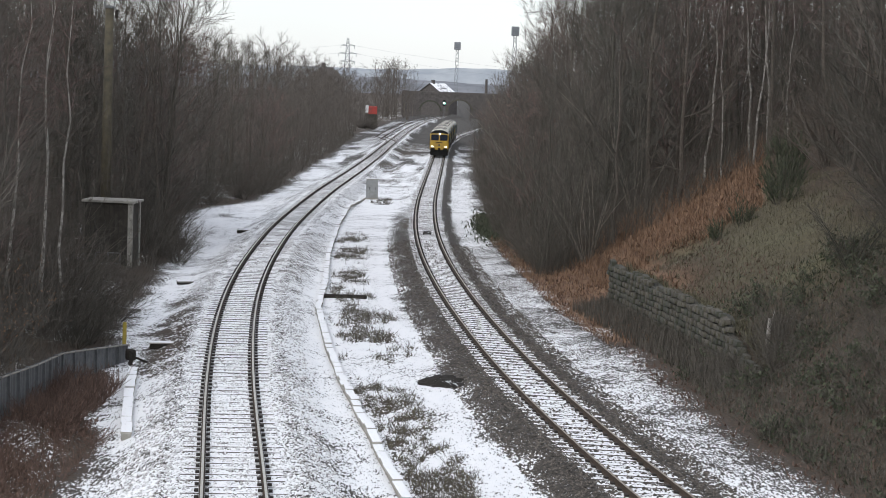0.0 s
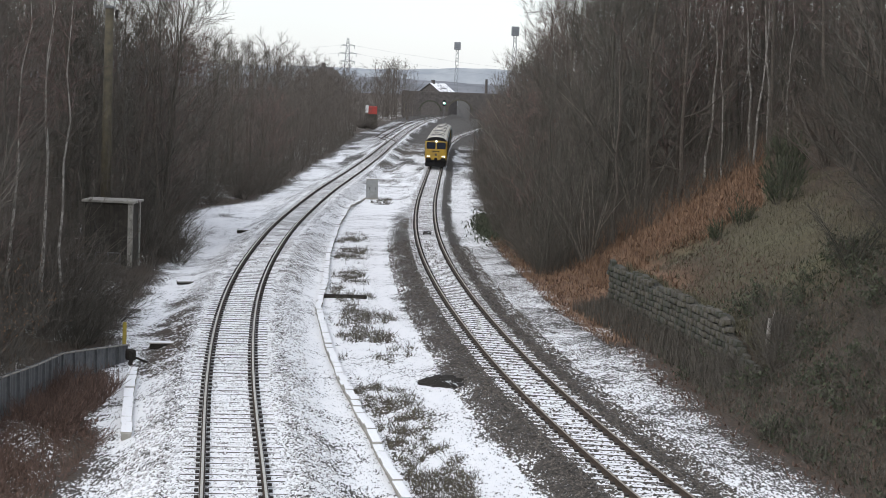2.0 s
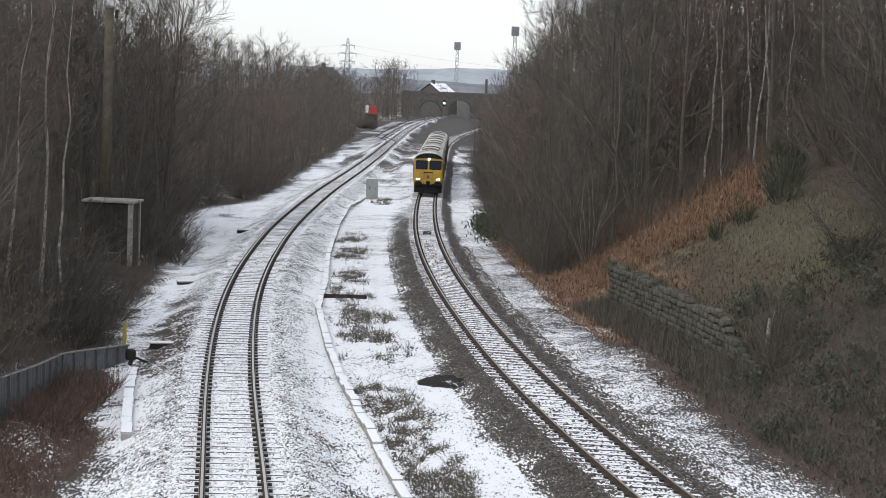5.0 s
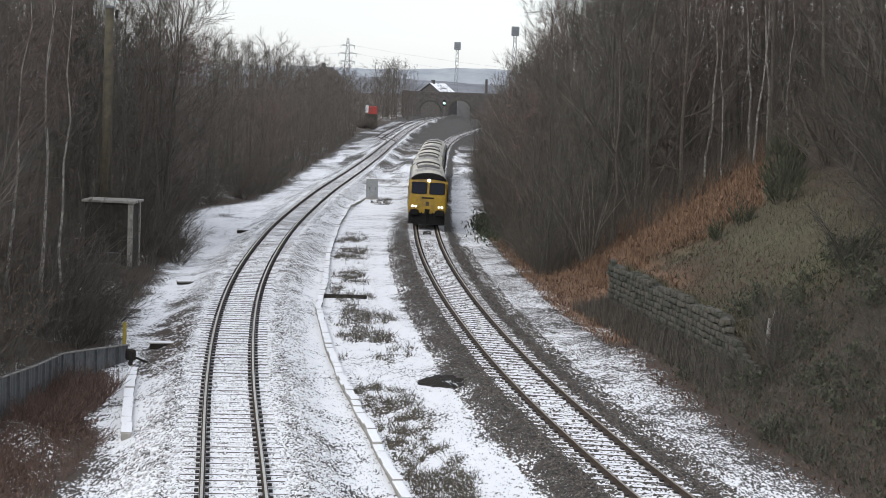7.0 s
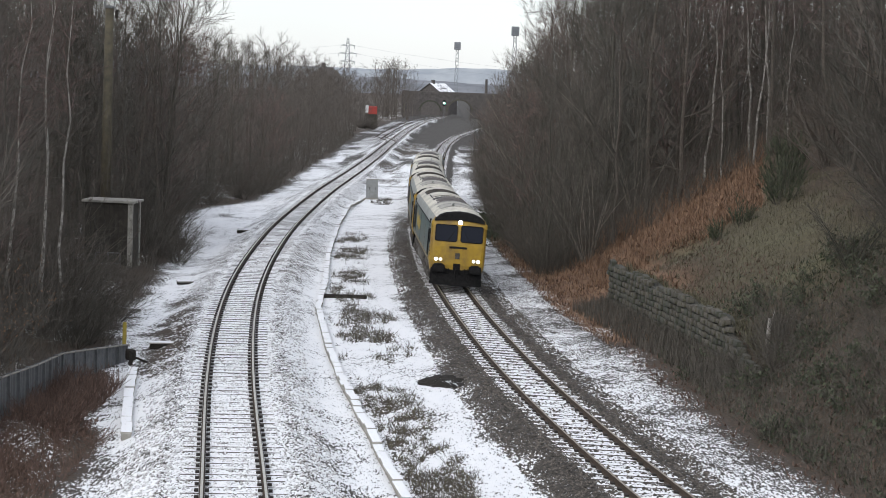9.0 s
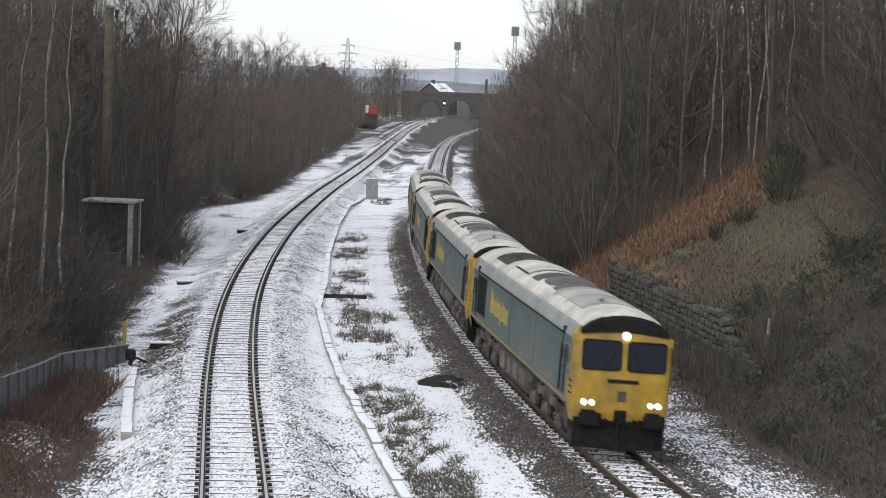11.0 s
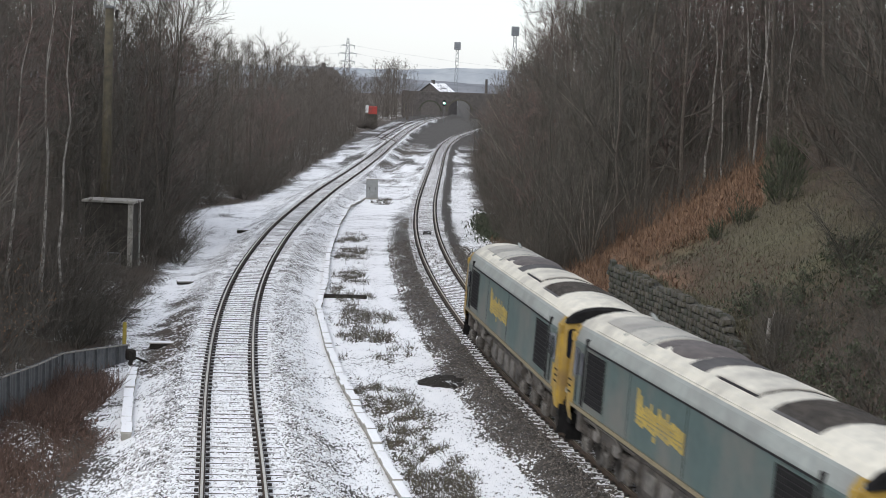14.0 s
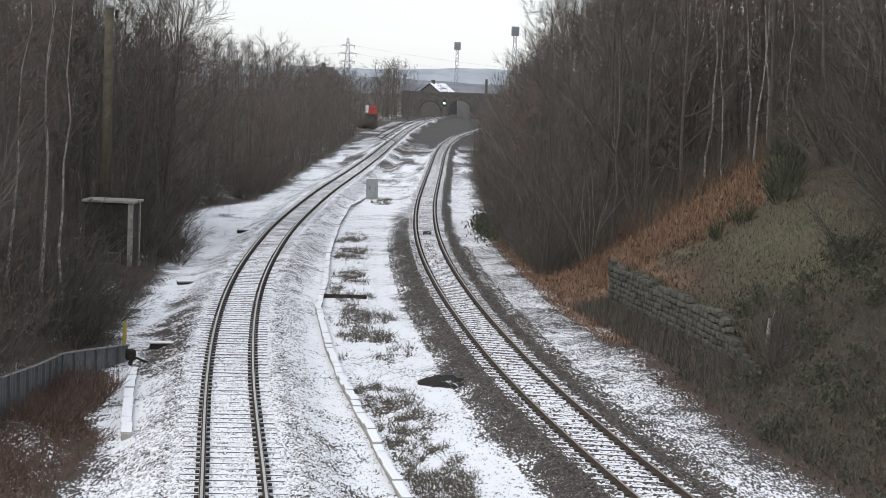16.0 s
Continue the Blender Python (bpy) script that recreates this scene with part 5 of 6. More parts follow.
def make_shrub(seed, h, stems, per, twigs, bark, twig, splay=0.5, label="", name="shrub", fat=1.0, leaves=0, leaf="fern", leaf_label="withered rust-brown leaves still hanging"):
    """A many-stemmed bush: arching stems from one base, side branches and fine twigs."""
    rng = random.Random(seed)
    bush = empty(name, pose(0, 0, -50), label=label, category="shrub")
    st, cr, lf = Sticks(), Sticks(), Sticks()
    up = Vector((0, 0, 1))
    for i in range(stems):
        az, out = i * 2.4 + rng.uniform(-0.4, 0.4), splay * math.sqrt(rng.random()) * 1.3
        d = Vector((math.cos(az) * out, math.sin(az) * out, 1)).normalized()
        L = h * rng.uniform(0.65, 1.12)
        p = Vector((math.cos(az), math.sin(az), 0)) * rng.uniform(0, 0.05 * h) - up * 0.25
        pts = [p]
        for k in range(5):
            d = rand_dir(rng, d + Vector((math.cos(az), math.sin(az), 0)) * 0.07 * splay, 0.19)
            pts.append(pts[-1] + d * (L / 5))
        r = 0.010 * h ** 0.8 * rng.uniform(0.7, 1.2) * fat
        st.stick(pts, [r * (1 - 0.16 * k) for k in range(6)], 4)
        for j in range(per):
            g = 5 * (0.12 + 0.86 * (j + rng.random()) / per)
            k = min(int(g), 4)
            bp = pts[k].lerp(pts[k + 1], g - k)
            bd = rand_dir(rng, pts[k + 1] - pts[k] + up * 0.02, 0.8)
            bl = h * rng.uniform(0.12, 0.30) * (1.15 - 0.13 * g)
            mid = bp + bd * bl * 0.5
            end = mid + rand_dir(rng, bd + up * 0.25, 0.3) * bl * 0.5
            cr.stick([bp, mid, end], [0.009 * fat, 0.007 * fat, 0.004 * fat])
            for n in range(twigs):
                a = rng.random()
                tp = bp.lerp(mid, a * 2) if a < 0.5 else mid.lerp(end, a * 2 - 1)
                tip = tp + rand_dir(rng, bd + up * 0.2, 0.8) * h * rng.uniform(0.06, 0.17)
                cr.ribbon(tp, tip, 0.0065 * fat, rng)
                if rng.random() < leaves:
                    q = tp.lerp(tip, rng.random())
                    lf.ribbon(q, q + rand_dir(rng, -up, 0.9) * rng.uniform(0.07, 0.13), 0.032, rng)
    st.make("branchwork", bark, bush)
    cr.make("twig_mass", twig, bush)
    if leaves:
        lf.make("foliage", leaf, bush, leaf_label)
    return bush


FAR_WOOD = []
DISTANT = {}


def join_far_wood():
    """The trees too far off to tell apart, as one mesh."""
    v, f, base = [], [], 0
    for proto, m in FAR_WOOD:
        for o in proto.children:
            n = len(o.data.vertices)
            co = np.empty(n * 3)
            o.data.vertices.foreach_get("co", co)
            mm = np.array(m)
            v.append(co.reshape(-1, 3) @ mm[:3, :3].T + mm[:3, 3])
            q = np.empty(len(o.data.polygons) * 4, dtype=int)
            o.data.polygons.foreach_get("vertices", q)
            f.append(q.reshape(-1, 4) + base)
            base += n
    ob = from_lists("distant_wood", np.concatenate(v).tolist(), np.concatenate(f).tolist(), "twig")
    tagged(ob, "leafless brown trees massed along the far cutting", "woodland", kind="stuff")


def place(proto, x, y, s, rz, rng, used, tilt=4.0):
    m = pose(x, y, gz(x, y) - 0.05, rng.uniform(-tilt, tilt), rng.uniform(-tilt, tilt), rz) @ Matrix.Diagonal((s * rng.uniform(0.9, 1.1), s * rng.uniform(0.9, 1.1), s, 1))
    if y > 215:
        FAR_WOOD.append((DISTANT.get(proto.name, proto), m))
        return None
    if proto.name not in used:
        used.add(proto.name)
        proto.matrix_basis = m
        return proto
    made = copy_thing(proto, pose(0, 0, 0))
    made.matrix_basis = m
    return made


def CLEARING(y):
    """The far edge of the ferny clearing on the bank."""
    return 14.4 + (y - 85.6) * 0.164


def column(x, y):
    """Sideways bearing of a place as seen from the bridge."""
    return x / y


def plant_woods():
    L1 = "leafless brown tree in a dense lineside wood"
    kinds = [
        make_tree(1, 13.5, 0.13, 18, 8, 11, "bark", "twig", 0.12, reach=0.31, label=L1),
        make_tree(2, 14.5, 0.15, 18, 8, 11, "bark", "twig", 0.16, reach=0.30, label=L1),
        make_tree(3, 12.5, 0.10, 17, 8, 11, "bark", "twig", 0.08, reach=0.29, label=L1),
        make_tree(4, 13.5, 0.09, 17, 8, 11, "bark", "twig_red", 0.15, 0.25, reach=0.25, label="slender leafless tree with reddish twigs", name="bare_birch"),
        make_tree(5, 14.5, 0.10, 17, 8, 11, "birch", "twig_red", 0.25, 0.3, reach=0.24, label="white-barked birch with drooping reddish twigs", name="birch"),
    ]
    far_kinds = [
        make_tree(6, 13.5, 0.13, 14, 7, 8, "bark", "twig", 0.06, reach=0.33, label=L1, fat=1.45),
        make_tree(7, 14.0, 0.13, 14, 7, 8, "bark", "twig", 0.10, reach=0.34, label=L1, fat=1.45),
        make_tree(8, 13.0, 0.11, 14, 7, 8, "bark", "twig_red", 0.06, 0.2, reach=0.31, label="slender leafless tree with reddish twigs", name="bare_birch", fat=1.45),
    ]
    distant_kinds = [make_tree(15 + i, 13.5, 0.13, 12, 5, 5, "bark", "twig", 0.06, reach=0.34, label=L1, fat=2.2) for i in range(3)]
    DISTANT.update(zip((k.name for k in far_kinds), distant_kinds))
    bramble = make_shrub(17, 1.25, 14, 6, 6, "bramble", "scrub", 1.9, label="low sprawling bramble bush with dull green leaves", name="bramble_bush", leaves=0.9, leaf="green", leaf_label="dull green bramble leaves")
    shrub = make_shrub(9, 4.2, 16, 7, 7, "bark", "scrub", 0.75, label="leafless brown shrub at the wood's edge")
    coppice = make_shrub(10, 8.0, 15, 8, 8, "pale_stem", "twig", 0.22, fat=0.75, label="tall many-stemmed bush with pale thin stems", name="coppice_bush")
    dark_bush = make_shrub(12, 5.5, 18, 8, 7, "bark", "thorn", 0.75, label="dense dark thorn bush overhanging the bank", name="thorn_bush")
    beech = make_shrub(13, 4.5, 12, 8, 7, "bark", "twig", 0.6, label="bush still holding withered brown leaves", name="leafy_bush", leaves=0.6)
    used = set()
    rng = random.Random(21)
    # left wood
    y, n = 52.0, 0
    while y < 470:
        for row in range(3 if y < 115 else 4):
            yy = y + rng.uniform(-1.2, 1.2)
            x = float(WOOD(yy)) - (0.6 + row * 3.6 + rng.uniform(0, 3.4)) - (1.0 if yy < 75 else 0)
            if yy < 68:
                x = min(x, -14.2 - 3 * rng.random())
            if yy < 106 and -0.232 < column(x, yy) < -0.142:
                continue
            if abs(x + 17.6) < 2.6 and abs(yy - 98) < 3.0:
                continue
            k = rng.choices((0, 1, 2, 3, 4), (3, 3, 3, 1.2, 0.5 if yy < 150 else 0.1))[0]
            s = rng.uniform(0.84, 1.12) * (0.74 if row == 0 else 1.0) * (1.16 if yy < 135 else 0.98)
            place(kinds[k] if yy < 125 and row < 2 else far_kinds[k % 3], x, yy, s, rng.uniform(0, 360), rng, used)
            n += 1
        y += 4.2 if y < 120 else 5.5 if y < 250 else 8.5
    for i in range(18):
        yy = rng.uniform(68, 104)
        place(kinds[i % 4], yy * rng.uniform(-0.285, -0.232), yy, rng.uniform(0.95, 1.15), rng.uniform(0, 360), rng, used)
    for i in range(38):
        yy = rng.uniform(108, 140)
        x = min(yy * rng.uniform(-0.25, -0.135), float(WOOD(yy)) - 1.0)
        place(far_kinds[i % 3], x, yy, rng.uniform(1.05, 1.25), rng.uniform(0, 360), rng, used)
    # right bank wood
    y = 105.0
    while y < 450:
        for row in range(4 if y < 200 else 3):
            yy = y + rng.uniform(-1.5, 1.5)
            x = float(TOE(yy)) + 0.8 + row * 3.4 + rng.uniform(0, 3.2)
            k = rng.choices((0, 1, 2, 3), (3, 3, 3, 2.4))[0]
            s = rng.uniform(0.9, 1.15) * ((0.78 if row == 0 else 1.1) if yy < 170 else (0.58 if row == 0 else 0.84))
            place(kinds[k] if yy < 130 and row < 2 else far_kinds[k % 3], x, yy, s, rng.uniform(0, 360), rng, used)
            n += 1
        y += 3.6 if y < 150 else 5.5 if y < 250 else 10
    # top of the clearing
    for i in range(62):
        yy = rng.uniform(62, 112)
        x = max(float(TOE(yy)) + rng.uniform(12.0, 27), CLEARING(yy) + 2.5)
        place(far_kinds[rng.choice((0, 1, 2))], x, yy, rng.uniform(0.75, 1.05), rng.uniform(0, 360), rng, used)
    for i in range(30):
        yy = rng.uniform(108, 150)
        x = float(TOE(yy)) + rng.uniform(9, 22)
        place(far_kinds[rng.choice((0, 1, 2, 2))], x, yy, rng.uniform(0.85, 1.15), rng.uniform(0, 360), rng, used)
    for i in range(64):
        yy = rng.uniform(108, 215)
        x = float(TOE(yy)) + rng.uniform(14, 30) + (yy - 108) * 0.12
        place(far_kinds[rng.choice((0, 1, 2))], x, yy, rng.uniform(0.85, 1.15), rng.uniform(0, 360), rng, used)
    for i in range(34):
        yy = rng.uniform(430, 620)
        x = rng.uniform(-52, -17)
        place(far_kinds[rng.choice((0, 1, 2))], x, yy, rng.uniform(0.8, 1.1), rng.uniform(0, 360), rng, used)
    # pale birches at the crest, lean and tall
    slim = make_tree(14, 15.5, 0.08, 12, 5, 4, "birch", "twig_red", 0.55, 0.2, lean=0.04, reach=0.13, label="tall thin white birch at the top of the ferny bank", name="birch")
    slim_used = set()
    for x, yy, s in ((15.1, 107.5, 1.0), (15.7, 105.1, 0.62), (17.8, 113.0, 0.9), (17.8, 108.7, 1.0), (17.2, 103.6, 0.85), (18.5, 106.6, 1.0), (19.1, 104.5, 0.7)):
        place(slim, x, yy, s, rng.uniform(0, 360), rng, slim_used, 3.0)
    for x, yy, s in ((-15.7, 72, 0.95), (-15.0, 72, 0.9), (-15.5, 71.3, 0.9), (-20.1, 128, 0.7), (-16.9, 71, 0.9)):
        place(slim, x, yy, s, rng.uniform(0, 360), rng, slim_used, 3.0)
    # dark thorn bushes over the clearing's far side and the slope nearer the bridge
    dused = set()
    for x, yy, s in ((15.6, 70.3, 0.62), (17.4, 69.0, 0.9), (18.4, 72.5, 0.95), (17.6, 66.0, 0.85), (19.6, 76.5, 0.95), (20.6, 80.0, 0.9)):
        place(dark_bush, x, yy, s, rng.uniform(0, 360), rng, dused)
    for i in range(40):
        yy = rng.uniform(80, 110)
        place(dark_bush, CLEARING(yy) + 3.4 + 9 * rng.random(), yy, rng.uniform(0.6, 1.1), rng.uniform(0, 360), rng, dused)
    for i in range(16):
        yy = rng.uniform(56, 76)
        place(dark_bush, float(TOE(yy)) + rng.uniform(9.5, 15), yy, rng.uniform(0.7, 1.1), rng.uniform(0, 360), rng, dused)
    # thorn thicket between the fence and the hut
    for i in range(46):
        yy = rng.uniform(66, 96)
        x = float(WOOD(yy)) - 0.9 - 8 * rng.random()
        hut_side = -0.203 < column(x, yy) < -0.150
        if hut_side and yy > 76:
            continue
        place(dark_bush, x, yy, 0.34 if hut_side and yy > 78 else 0.5 if hut_side else rng.uniform(0.55, 0.95), rng.uniform(0, 360), rng, dused)
    for i in range(26):
        yy = rng.uniform(101, 190)
        place(dark_bush, float(WOOD(yy)) - 0.6 - 2.5 * rng.random(), yy, rng.uniform(0.5, 0.9), rng.uniform(0, 360), rng, dused)
    bused = set()
    for x, yy, s in ((-15.6, 62.5, 1.0), (-14.9, 58.5, 0.9), (-17.2, 69.5, 0.9), (22.0, 99.0, 0.8), (23.5, 97.5, 0.8)):
        place(beech, x, yy, s, rng.uniform(0, 360), rng, bused)
    # pale many-stemmed bushes along the wooded bank
    cused = set()
    for i in range(22):
        yy = rng.uniform(103, 150)
        place(coppice, float(TOE(yy)) + rng.uniform(2.0, 8.5), yy, rng.uniform(0.7, 1.2), rng.uniform(0, 360), rng, cused)
    # shrubs along both edges
    sused = set()
    for i in range(46):
        yy = 70 + 130 * rng.random() ** 1.6
        x = float(WOOD(yy)) - rng.uniform(0.2, 3.0)
        if abs(x + 17.6) < 2.6 and abs(yy - 98) < 3.0:
            continue
        place(shrub, x, yy, rng.uniform(0.55, 1.0) * (0.7 if -0.198 < column(x, yy) < -0.14 and yy < 100 else 1.0), rng.uniform(0, 360), rng, sused)
    for i in range(12):
        yy = rng.uniform(102, 113)
        place(shrub, float(WOOD(yy)) + rng.uniform(-1.2, 1.0), yy, rng.uniform(0.35, 0.6), rng.uniform(0, 360), rng, sused)
    for i in range(9):
        yy = rng.uniform(62.0, 67.0)
        place(shrub, float(WALL(66.0)) + rng.uniform(-0.8, 1.6), yy, rng.uniform(0.3, 0.55), rng.uniform(0, 360), rng, sused)
    for i in range(16):
        yy = rng.uniform(46, 66)
        x = float(TOE(yy)) + rng.uniform(3.0, 11)
        place(shrub, x, yy, rng.uniform(0.3, 0.6), rng.uniform(0, 360), rng, sused)
    for i in range(30):
        yy = 104 + 140 * rng.random() ** 1.5
        x = float(TOE(yy)) + rng.uniform(0.0, 2.5)
        place(shrub, x, yy, rng.uniform(0.5, 0.95), rng.uniform(0, 360), rng, sused)
    # clump before the bridge
    for i in range(34):
        x, yy = rng.uniform(-25, -11.5), rng.uniform(575, 655)
        place(far_kinds[rng.choice((0, 1))], x, yy, rng.uniform(0.9, 1.1) * (1.22 if -22 < x < -13 else 0.9), rng.uniform(0, 360), rng, used)
    for i in range(14):
        place(dark_bush, rng.uniform(-22, -16.5), rng.uniform(438, 449), rng.uniform(0.45, 0.75), rng.uniform(0, 360), rng, dused)
    join_far_wood()
    for proto in distant_kinds:
        for ob in [*proto.children, proto]:
            bpy.data.objects.remove(ob)
    # brambles over the lower bank
    mused = set()
    for i in range(85):
        yy = rng.uniform(43, 73)
        u = 0.5 + 8.5 * rng.random()
        if yy > 63 and u < 3.4 and rng.random() < 0.5:
            continue
        place(bramble, float(TOE(yy)) + u, yy, rng.uniform(0.55, 1.25), rng.uniform(0, 360), rng, mused)
    dead = make_shrub(18, 1.25, 16, 6, 7, "bramble", "bramble", 1.7, label="reddish dead bramble bush poking through snow", name="dead_bramble_bush", leaves=0.7, leaf="bramble", leaf_label="withered red-brown leaves")
    rused = set()
    for i in range(34):
        yy = rng.uniform(42.5, 53)
        place(dead, float(WOOD(yy)) - rng.uniform(0.9, 4.2), yy, rng.uniform(0.45, 0.85), rng.uniform(0, 360), rng, rused)
    for i in range(14):
        yy = rng.uniform(52, 61)
        place(dead, float(WOOD(yy)) - rng.uniform(0.6, 2.0), yy, rng.uniform(0.6, 1.0), rng.uniform(0, 360), rng, rused)
    return n


plant_woods()


# ---- undergrowth, ferns, grass: uncountable ----
def scattered(n, where, rng):
    """n places by the function where, set on the ground."""
    xy = [where(rng) for i in range(n)]
    return [Vector((x, y, z)) for (x, y), z in zip(xy, ground_z([p[0] for p in xy], [p[1] for p in xy]).tolist())]


def thicket(name, n, where, hmin, hmax, material, label, seed, spread=0.35, r=0.009, twigs=2):
    rng = random.Random(seed)
    s = Sticks()
    for p in scattered(n, where, rng):
        p.z -= 0.05
        h = rng.uniform(hmin, hmax)
        if -0.203 < p.x / p.y < -0.150 and p.y < 97:
            h = min(h, 0.9)
        d = rand_dir(rng, Vector((0, 0, 1)), spread)
        mid = p + d * h * 0.55
        end = mid + rand_dir(rng, d, 0.4) * h * 0.5
        k = 1 + p.y / 160
        s.stick([p, mid, end], [r * k, r * 0.8 * k, r * 0.4 * k])
        for j in range(twigs):
            a = p.lerp(mid, rng.random()) if rng.random() < 0.5 else mid.lerp(end, rng.random())
            s.ribbon(a, a + rand_dir(rng, d, 0.9) * h * rng.uniform(0.2, 0.45), r * 0.6 * k, rng)
    return tagged(s.make(name, material), label, "undergrowth", kind="stuff")


def blades(name, n, where, lmin, lmax, w, material, label, seed, spread=0.8, category="vegetation"):
    rng = random.Random(seed)
    s = Sticks()
    for p in scattered(n, where, rng):
        p.z -= 0.02
        s.blade(p, p + rand_dir(rng, Vector((0, 0, 1)), spread) * rng.uniform(lmin, lmax), w * rng.uniform(0.6, 1.3))
    return tagged(s.make(name, material), label, category, kind="stuff")


def in_left_wood(rng):
    y = 46 + 330 * rng.random() ** 2.0
    x = float(WOOD(y)) - 0.2 - 13 * rng.random() ** 1.4
    return (min(x, -13.0 - 2 * rng.random()) if y < 67 else x), y


def in_right_wood(rng):
    y = 103 + 300 * rng.random() ** 2.0
    return float(TOE(y)) + 14 * rng.random() ** 1.3, y


def on_bank(y0, y1, u0, u1):
    def f(rng):
        y = rng.uniform(y0, y1)
        return float(TOE(y)) + rng.uniform(u0, u1), y
    return f


def weedy_places(n=60000):
    """Places where weeds stand, picked by how thick they grow."""
    g = np.random.default_rng(3)
    y = 42 + 130 * g.random(n) ** 1.6
    x = TROUGH(y) + g.uniform(-1.0, 3.4, n)
    keep = weeds(x, y) > 0.35 + 0.5 * g.random(n)
    return list(zip(x[keep].tolist(), y[keep].tolist()))


WEEDY = weedy_places()


def in_patch(rng):
    return rng.choice(WEEDY)


thicket("undergrowth", 5000, in_left_wood, 0.8, 3.4, "scrub", "tangle of bare brown stems under the trees", 31, 0.6, 0.007, 5)
thicket("undergrowth", 4500, in_right_wood, 0.8, 3.2, "scrub", "tangle of bare brown stems on the wooded bank", 32, 0.6, 0.007, 5)
thicket("saplings", 500, in_right_wood, 4.0, 8.5, "bark", "thin bare saplings on the wooded bank", 33, 0.25, 0.010, 12)
thicket("saplings", 350, in_left_wood, 4.0, 8.5, "bark", "thin bare saplings in the wood", 34, 0.35, 0.010, 12)
thicket("crest_undergrowth", 2600, on_bank(70, 175, 15.5, 36.0), 2.0, 6.5, "scrub", "tangled bare stems along the top of the bank", 48, 0.5, 0.010, 7)
thicket("brambles", 5000, on_bank(43, 67, 0.2, 9.0), 0.25, 1.1, "scrub", "brown brambles and dead stems on the lower bank", 35, 0.9, 0.006, 5)
thicket("brambles", 1900, lambda g: (g.uniform(-13.5, -9.3), g.uniform(41, 52.5)), 0.15, 0.7, "bramble", "low brown brambles poking through the snow", 47, 0.9, 0.008)
thicket("brambles", 1500, lambda g: (g.uniform(-12.3, -10.5), g.uniform(52, 61)), 0.3, 0.9, "bramble", "reddish brambles before the fence", 36, 0.7, 0.008)
thicket("weeds", 3200, in_patch, 0.10, 0.42, "scrub", "dead weeds standing in the snow", 37, 0.7, 0.006)
blades("ground_ivy", 13000, on_bank(43, 74, 0.4, 9.0), 0.08, 0.30, 0.04, "green", "dark ivy and low leaves over the bank", 38, 1.4)
blades("dead_leaves", 20000, on_bank(43, 128, -1.0, 6.0), 0.06, 0.26, 0.035, "bramble", "fallen brown leaves over the bank", 39, 1.6)
def in_clearing(rng):
    y = rng.uniform(86, 111)
    a, b = float(TOE(y)) + 2.2, CLEARING(y) + 0.4
    return a + (b - a) * rng.random(), y


blades("ferns", 30000, in_clearing, 0.2, 0.6, 0.028, "fern", "rust-brown dead ferns covering the bank", 40, 1.5)
blades("ferns", 9000, on_bank(76, 128, -0.9, 3.0), 0.15, 0.5, 0.03, "fern", "rust-brown dead ferns at the foot of the bank", 41, 1.5)
blades("rough_grass", 30000, on_bank(64, 92, 3.0, 12.0), 0.12, 0.35, 0.014, "tuft", "pale rough grass on the open bank", 42, 1.3)
blades("tufts", 4200, in_patch, 0.06, 0.25, 0.02, "tuft", "tufts of dry grass in the snow", 43, 0.7)
blades("wall_weeds", 13000, lambda g: ((lambda y: (float(WALL(y)) - 0.05 - 1.6 * g.random() ** 2, y))(g.uniform(64, 88))), 0.2, 0.85, 0.013, "scrub", "dead grass and stems against the stone wall", 46, 0.35)
blades("overhanging_grass", 7000, lambda g: ((lambda y: (float(WALL(y)) + 0.28 + 0.5 * g.random(), y))(g.uniform(64, 87.5))), 0.2, 0.6, 0.02, "tuft", "dead grass hanging over the top of the wall", 49, 1.4)
blades("evergreen_patch", 3500, lambda g: (3.3 + g.gauss(0, 0.5), 140 + g.gauss(0, 6.5)), 0.15, 0.45, 0.06, "green", "low green bramble patch on the snow", 44, 0.9)


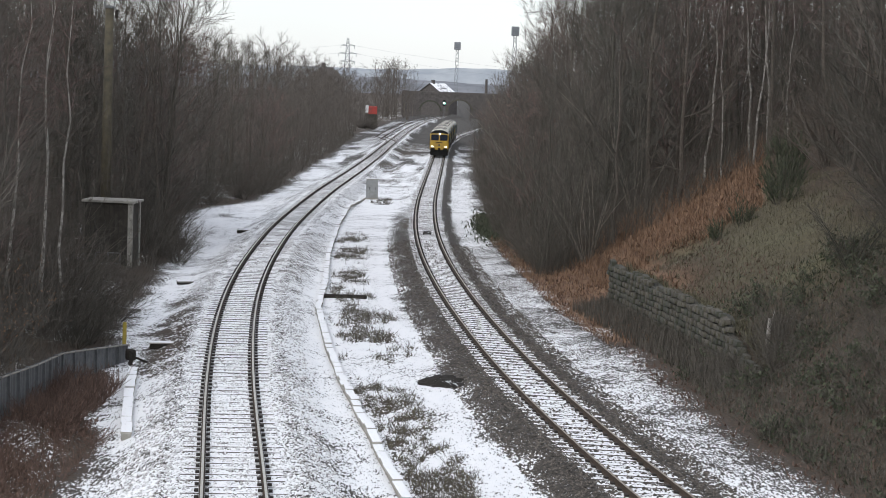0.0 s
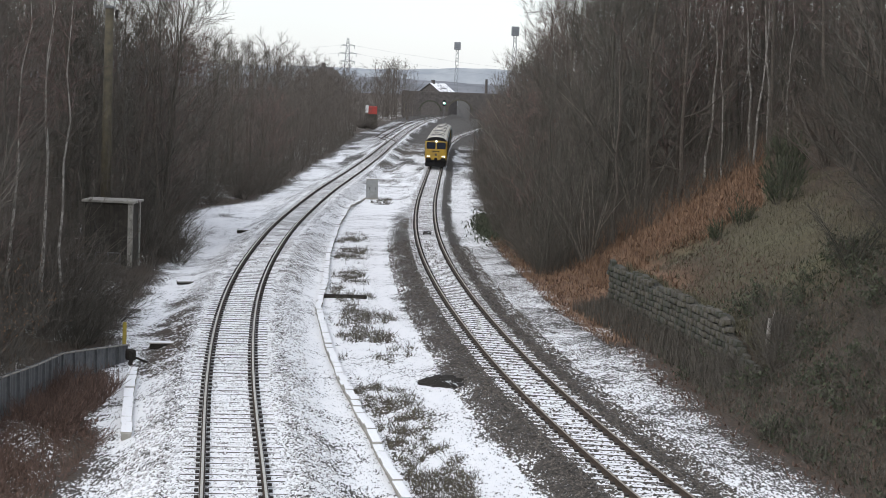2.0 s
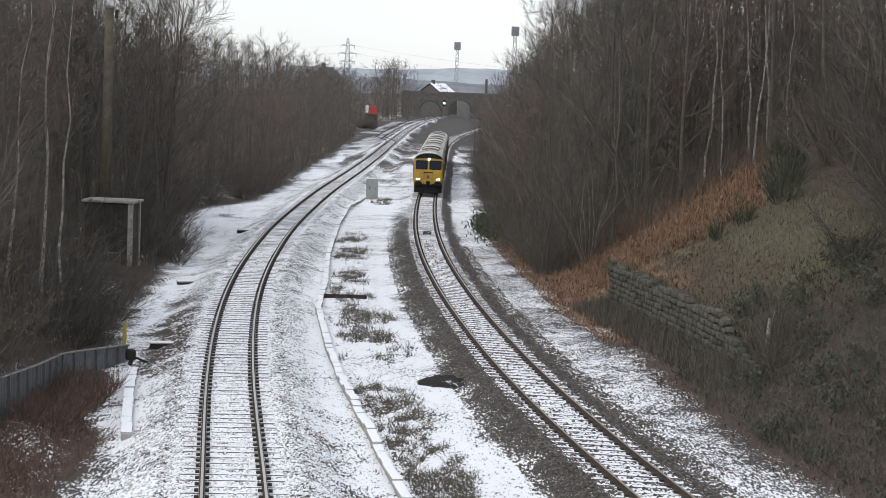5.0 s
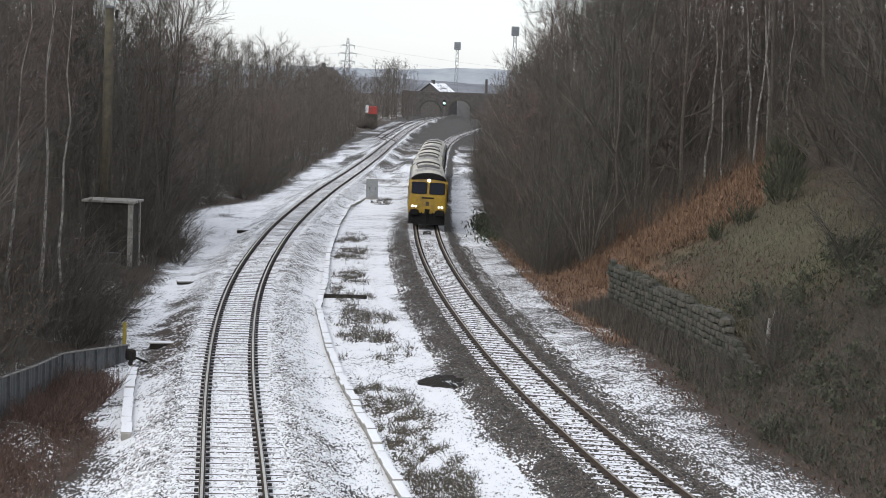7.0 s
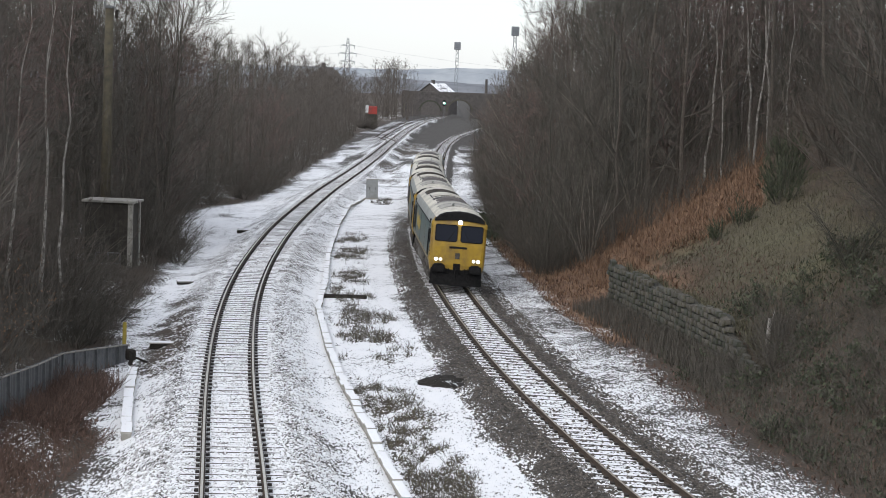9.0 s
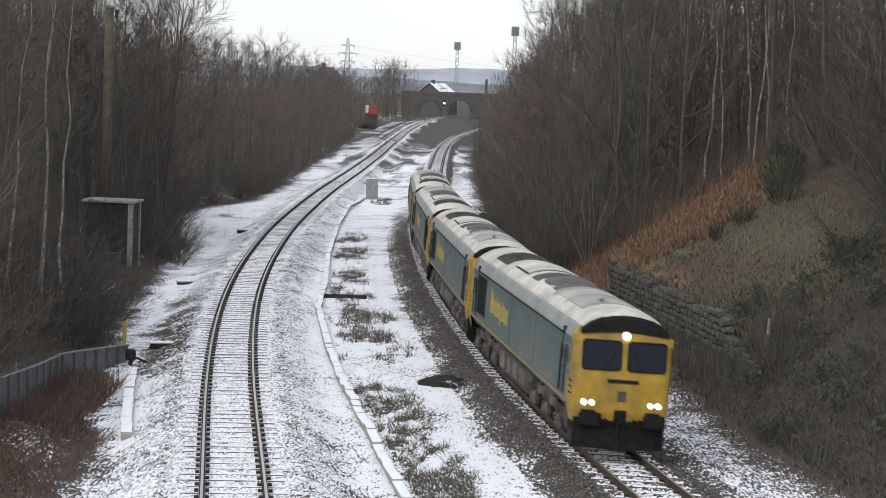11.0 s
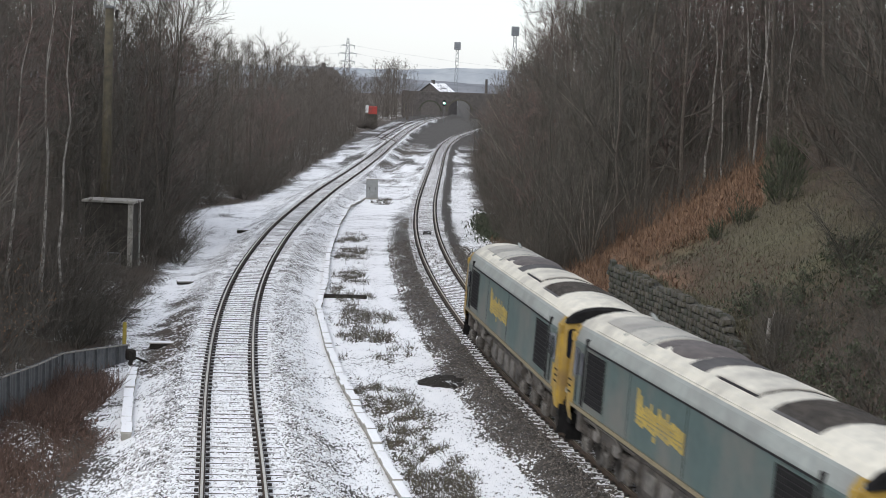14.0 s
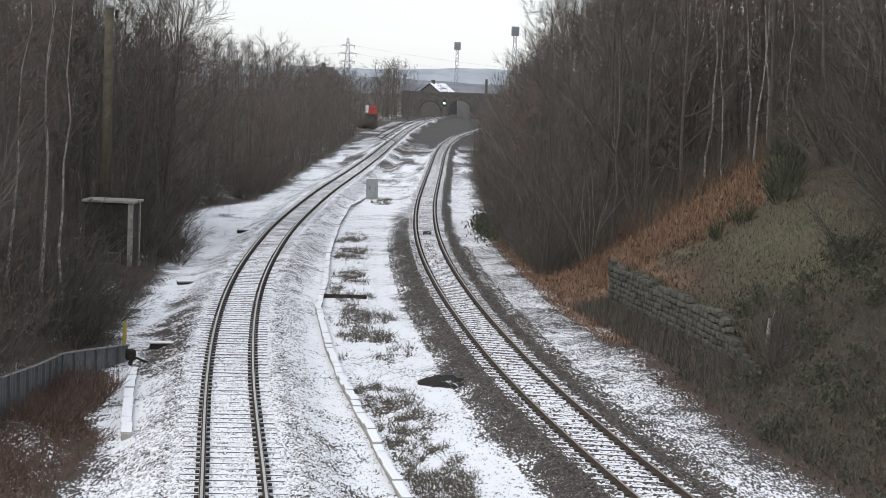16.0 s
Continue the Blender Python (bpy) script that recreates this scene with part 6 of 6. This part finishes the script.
def gorse(x, y, h, w, seed):
    """An evergreen bush of upright green sprays."""
    rng = random.Random(seed)
    g = empty("gorse_bush", pose(x, y, gz(x, y)), label="dark green gorse bush on the ferny bank", category="shrub")
    st, lv = Sticks(), Sticks()
    for i in range(int(24 * w * h)):
        az, out = rng.uniform(0, 6.3), w * 1.25 * math.sqrt(rng.random())
        base = Vector((math.cos(az) * out * 0.45, math.sin(az) * out * 0.45, -0.15))
        tip = Vector((math.cos(az) * out, math.sin(az) * out, h * rng.uniform(0.35, 1.15) * (1 - 0.35 * (out / w) ** 2)))
        st.stick([base, base.lerp(tip, 0.6), tip], [0.016, 0.011, 0.004])
        for k in range(34):
            p = base.lerp(tip, 0.2 + 0.8 * rng.random())
            lv.ribbon(p, p + rand_dir(rng, tip - base, 0.6) * rng.uniform(0.10, 0.26), 0.014, rng)
    st.make("branchwork", "bark", g)
    lv.make("foliage", "green", g)


for n, spot in enumerate(((15.7, 85.8, 1.6, 0.9), (16.3, 89.0, 2.2, 1.1), (17.0, 92.5, 2.3, 1.1), (17.7, 96.0, 2.2, 1.1), (18.5, 99.5, 2.0, 1.0), (12.7, 84.6, 1.1, 0.55), (13.7, 84.8, 1.5, 0.6))):
    gorse(*spot, 60 + n)


def ballast(name, line, n, share, material, seed, label):
    """Loose stones along the shoulders and between the rails of a track."""
    rng = random.Random(seed)
    v, f, xy = [], [], []
    for i in range(n):
        y = 36 + 85 * rng.random() ** 1.8
        o = rng.choice((-1, 1)) * rng.uniform(0.95, 2.7) if rng.random() < share else rng.uniform(-0.65, 0.65)
        xy.append((float(line(y)) + o, y))
    for (x, y), z in zip(xy, ground_z([p[0] for p in xy], [p[1] for p in xy]).tolist()):
        r, b = rng.uniform(0.025, 0.07), len(v)
        for d in ((1, 0, 0), (0, 1, 0), (-1, 0, 0), (0, -1, 0), (0, 0, 0.8), (0, 0, -0.6)):
            v.append((x + d[0] * r * rng.uniform(0.7, 1.2), y + d[1] * r * rng.uniform(0.7, 1.2), z + d[2] * r * rng.uniform(0.7, 1.2) + 0.008))
        for q in ((0, 1, 4), (1, 2, 4), (2, 3, 4), (3, 0, 4), (1, 0, 5), (2, 1, 5), (3, 2, 5), (0, 3, 5)):
            f.append(tuple(b + k for k in q))
    tagged(from_lists(name, v, f, material), label, "ballast", kind="stuff")


ballast("ballast", RIGHT, 21000, 0.88, "stone", 51, "loose grey-brown ballast stones dusted with snow")
ballast("ballast", LEFT, 9000, 0.7, "stone_snowy", 52, "snow-capped ballast stones beside polished rails")


# ---- motion ----
motions()
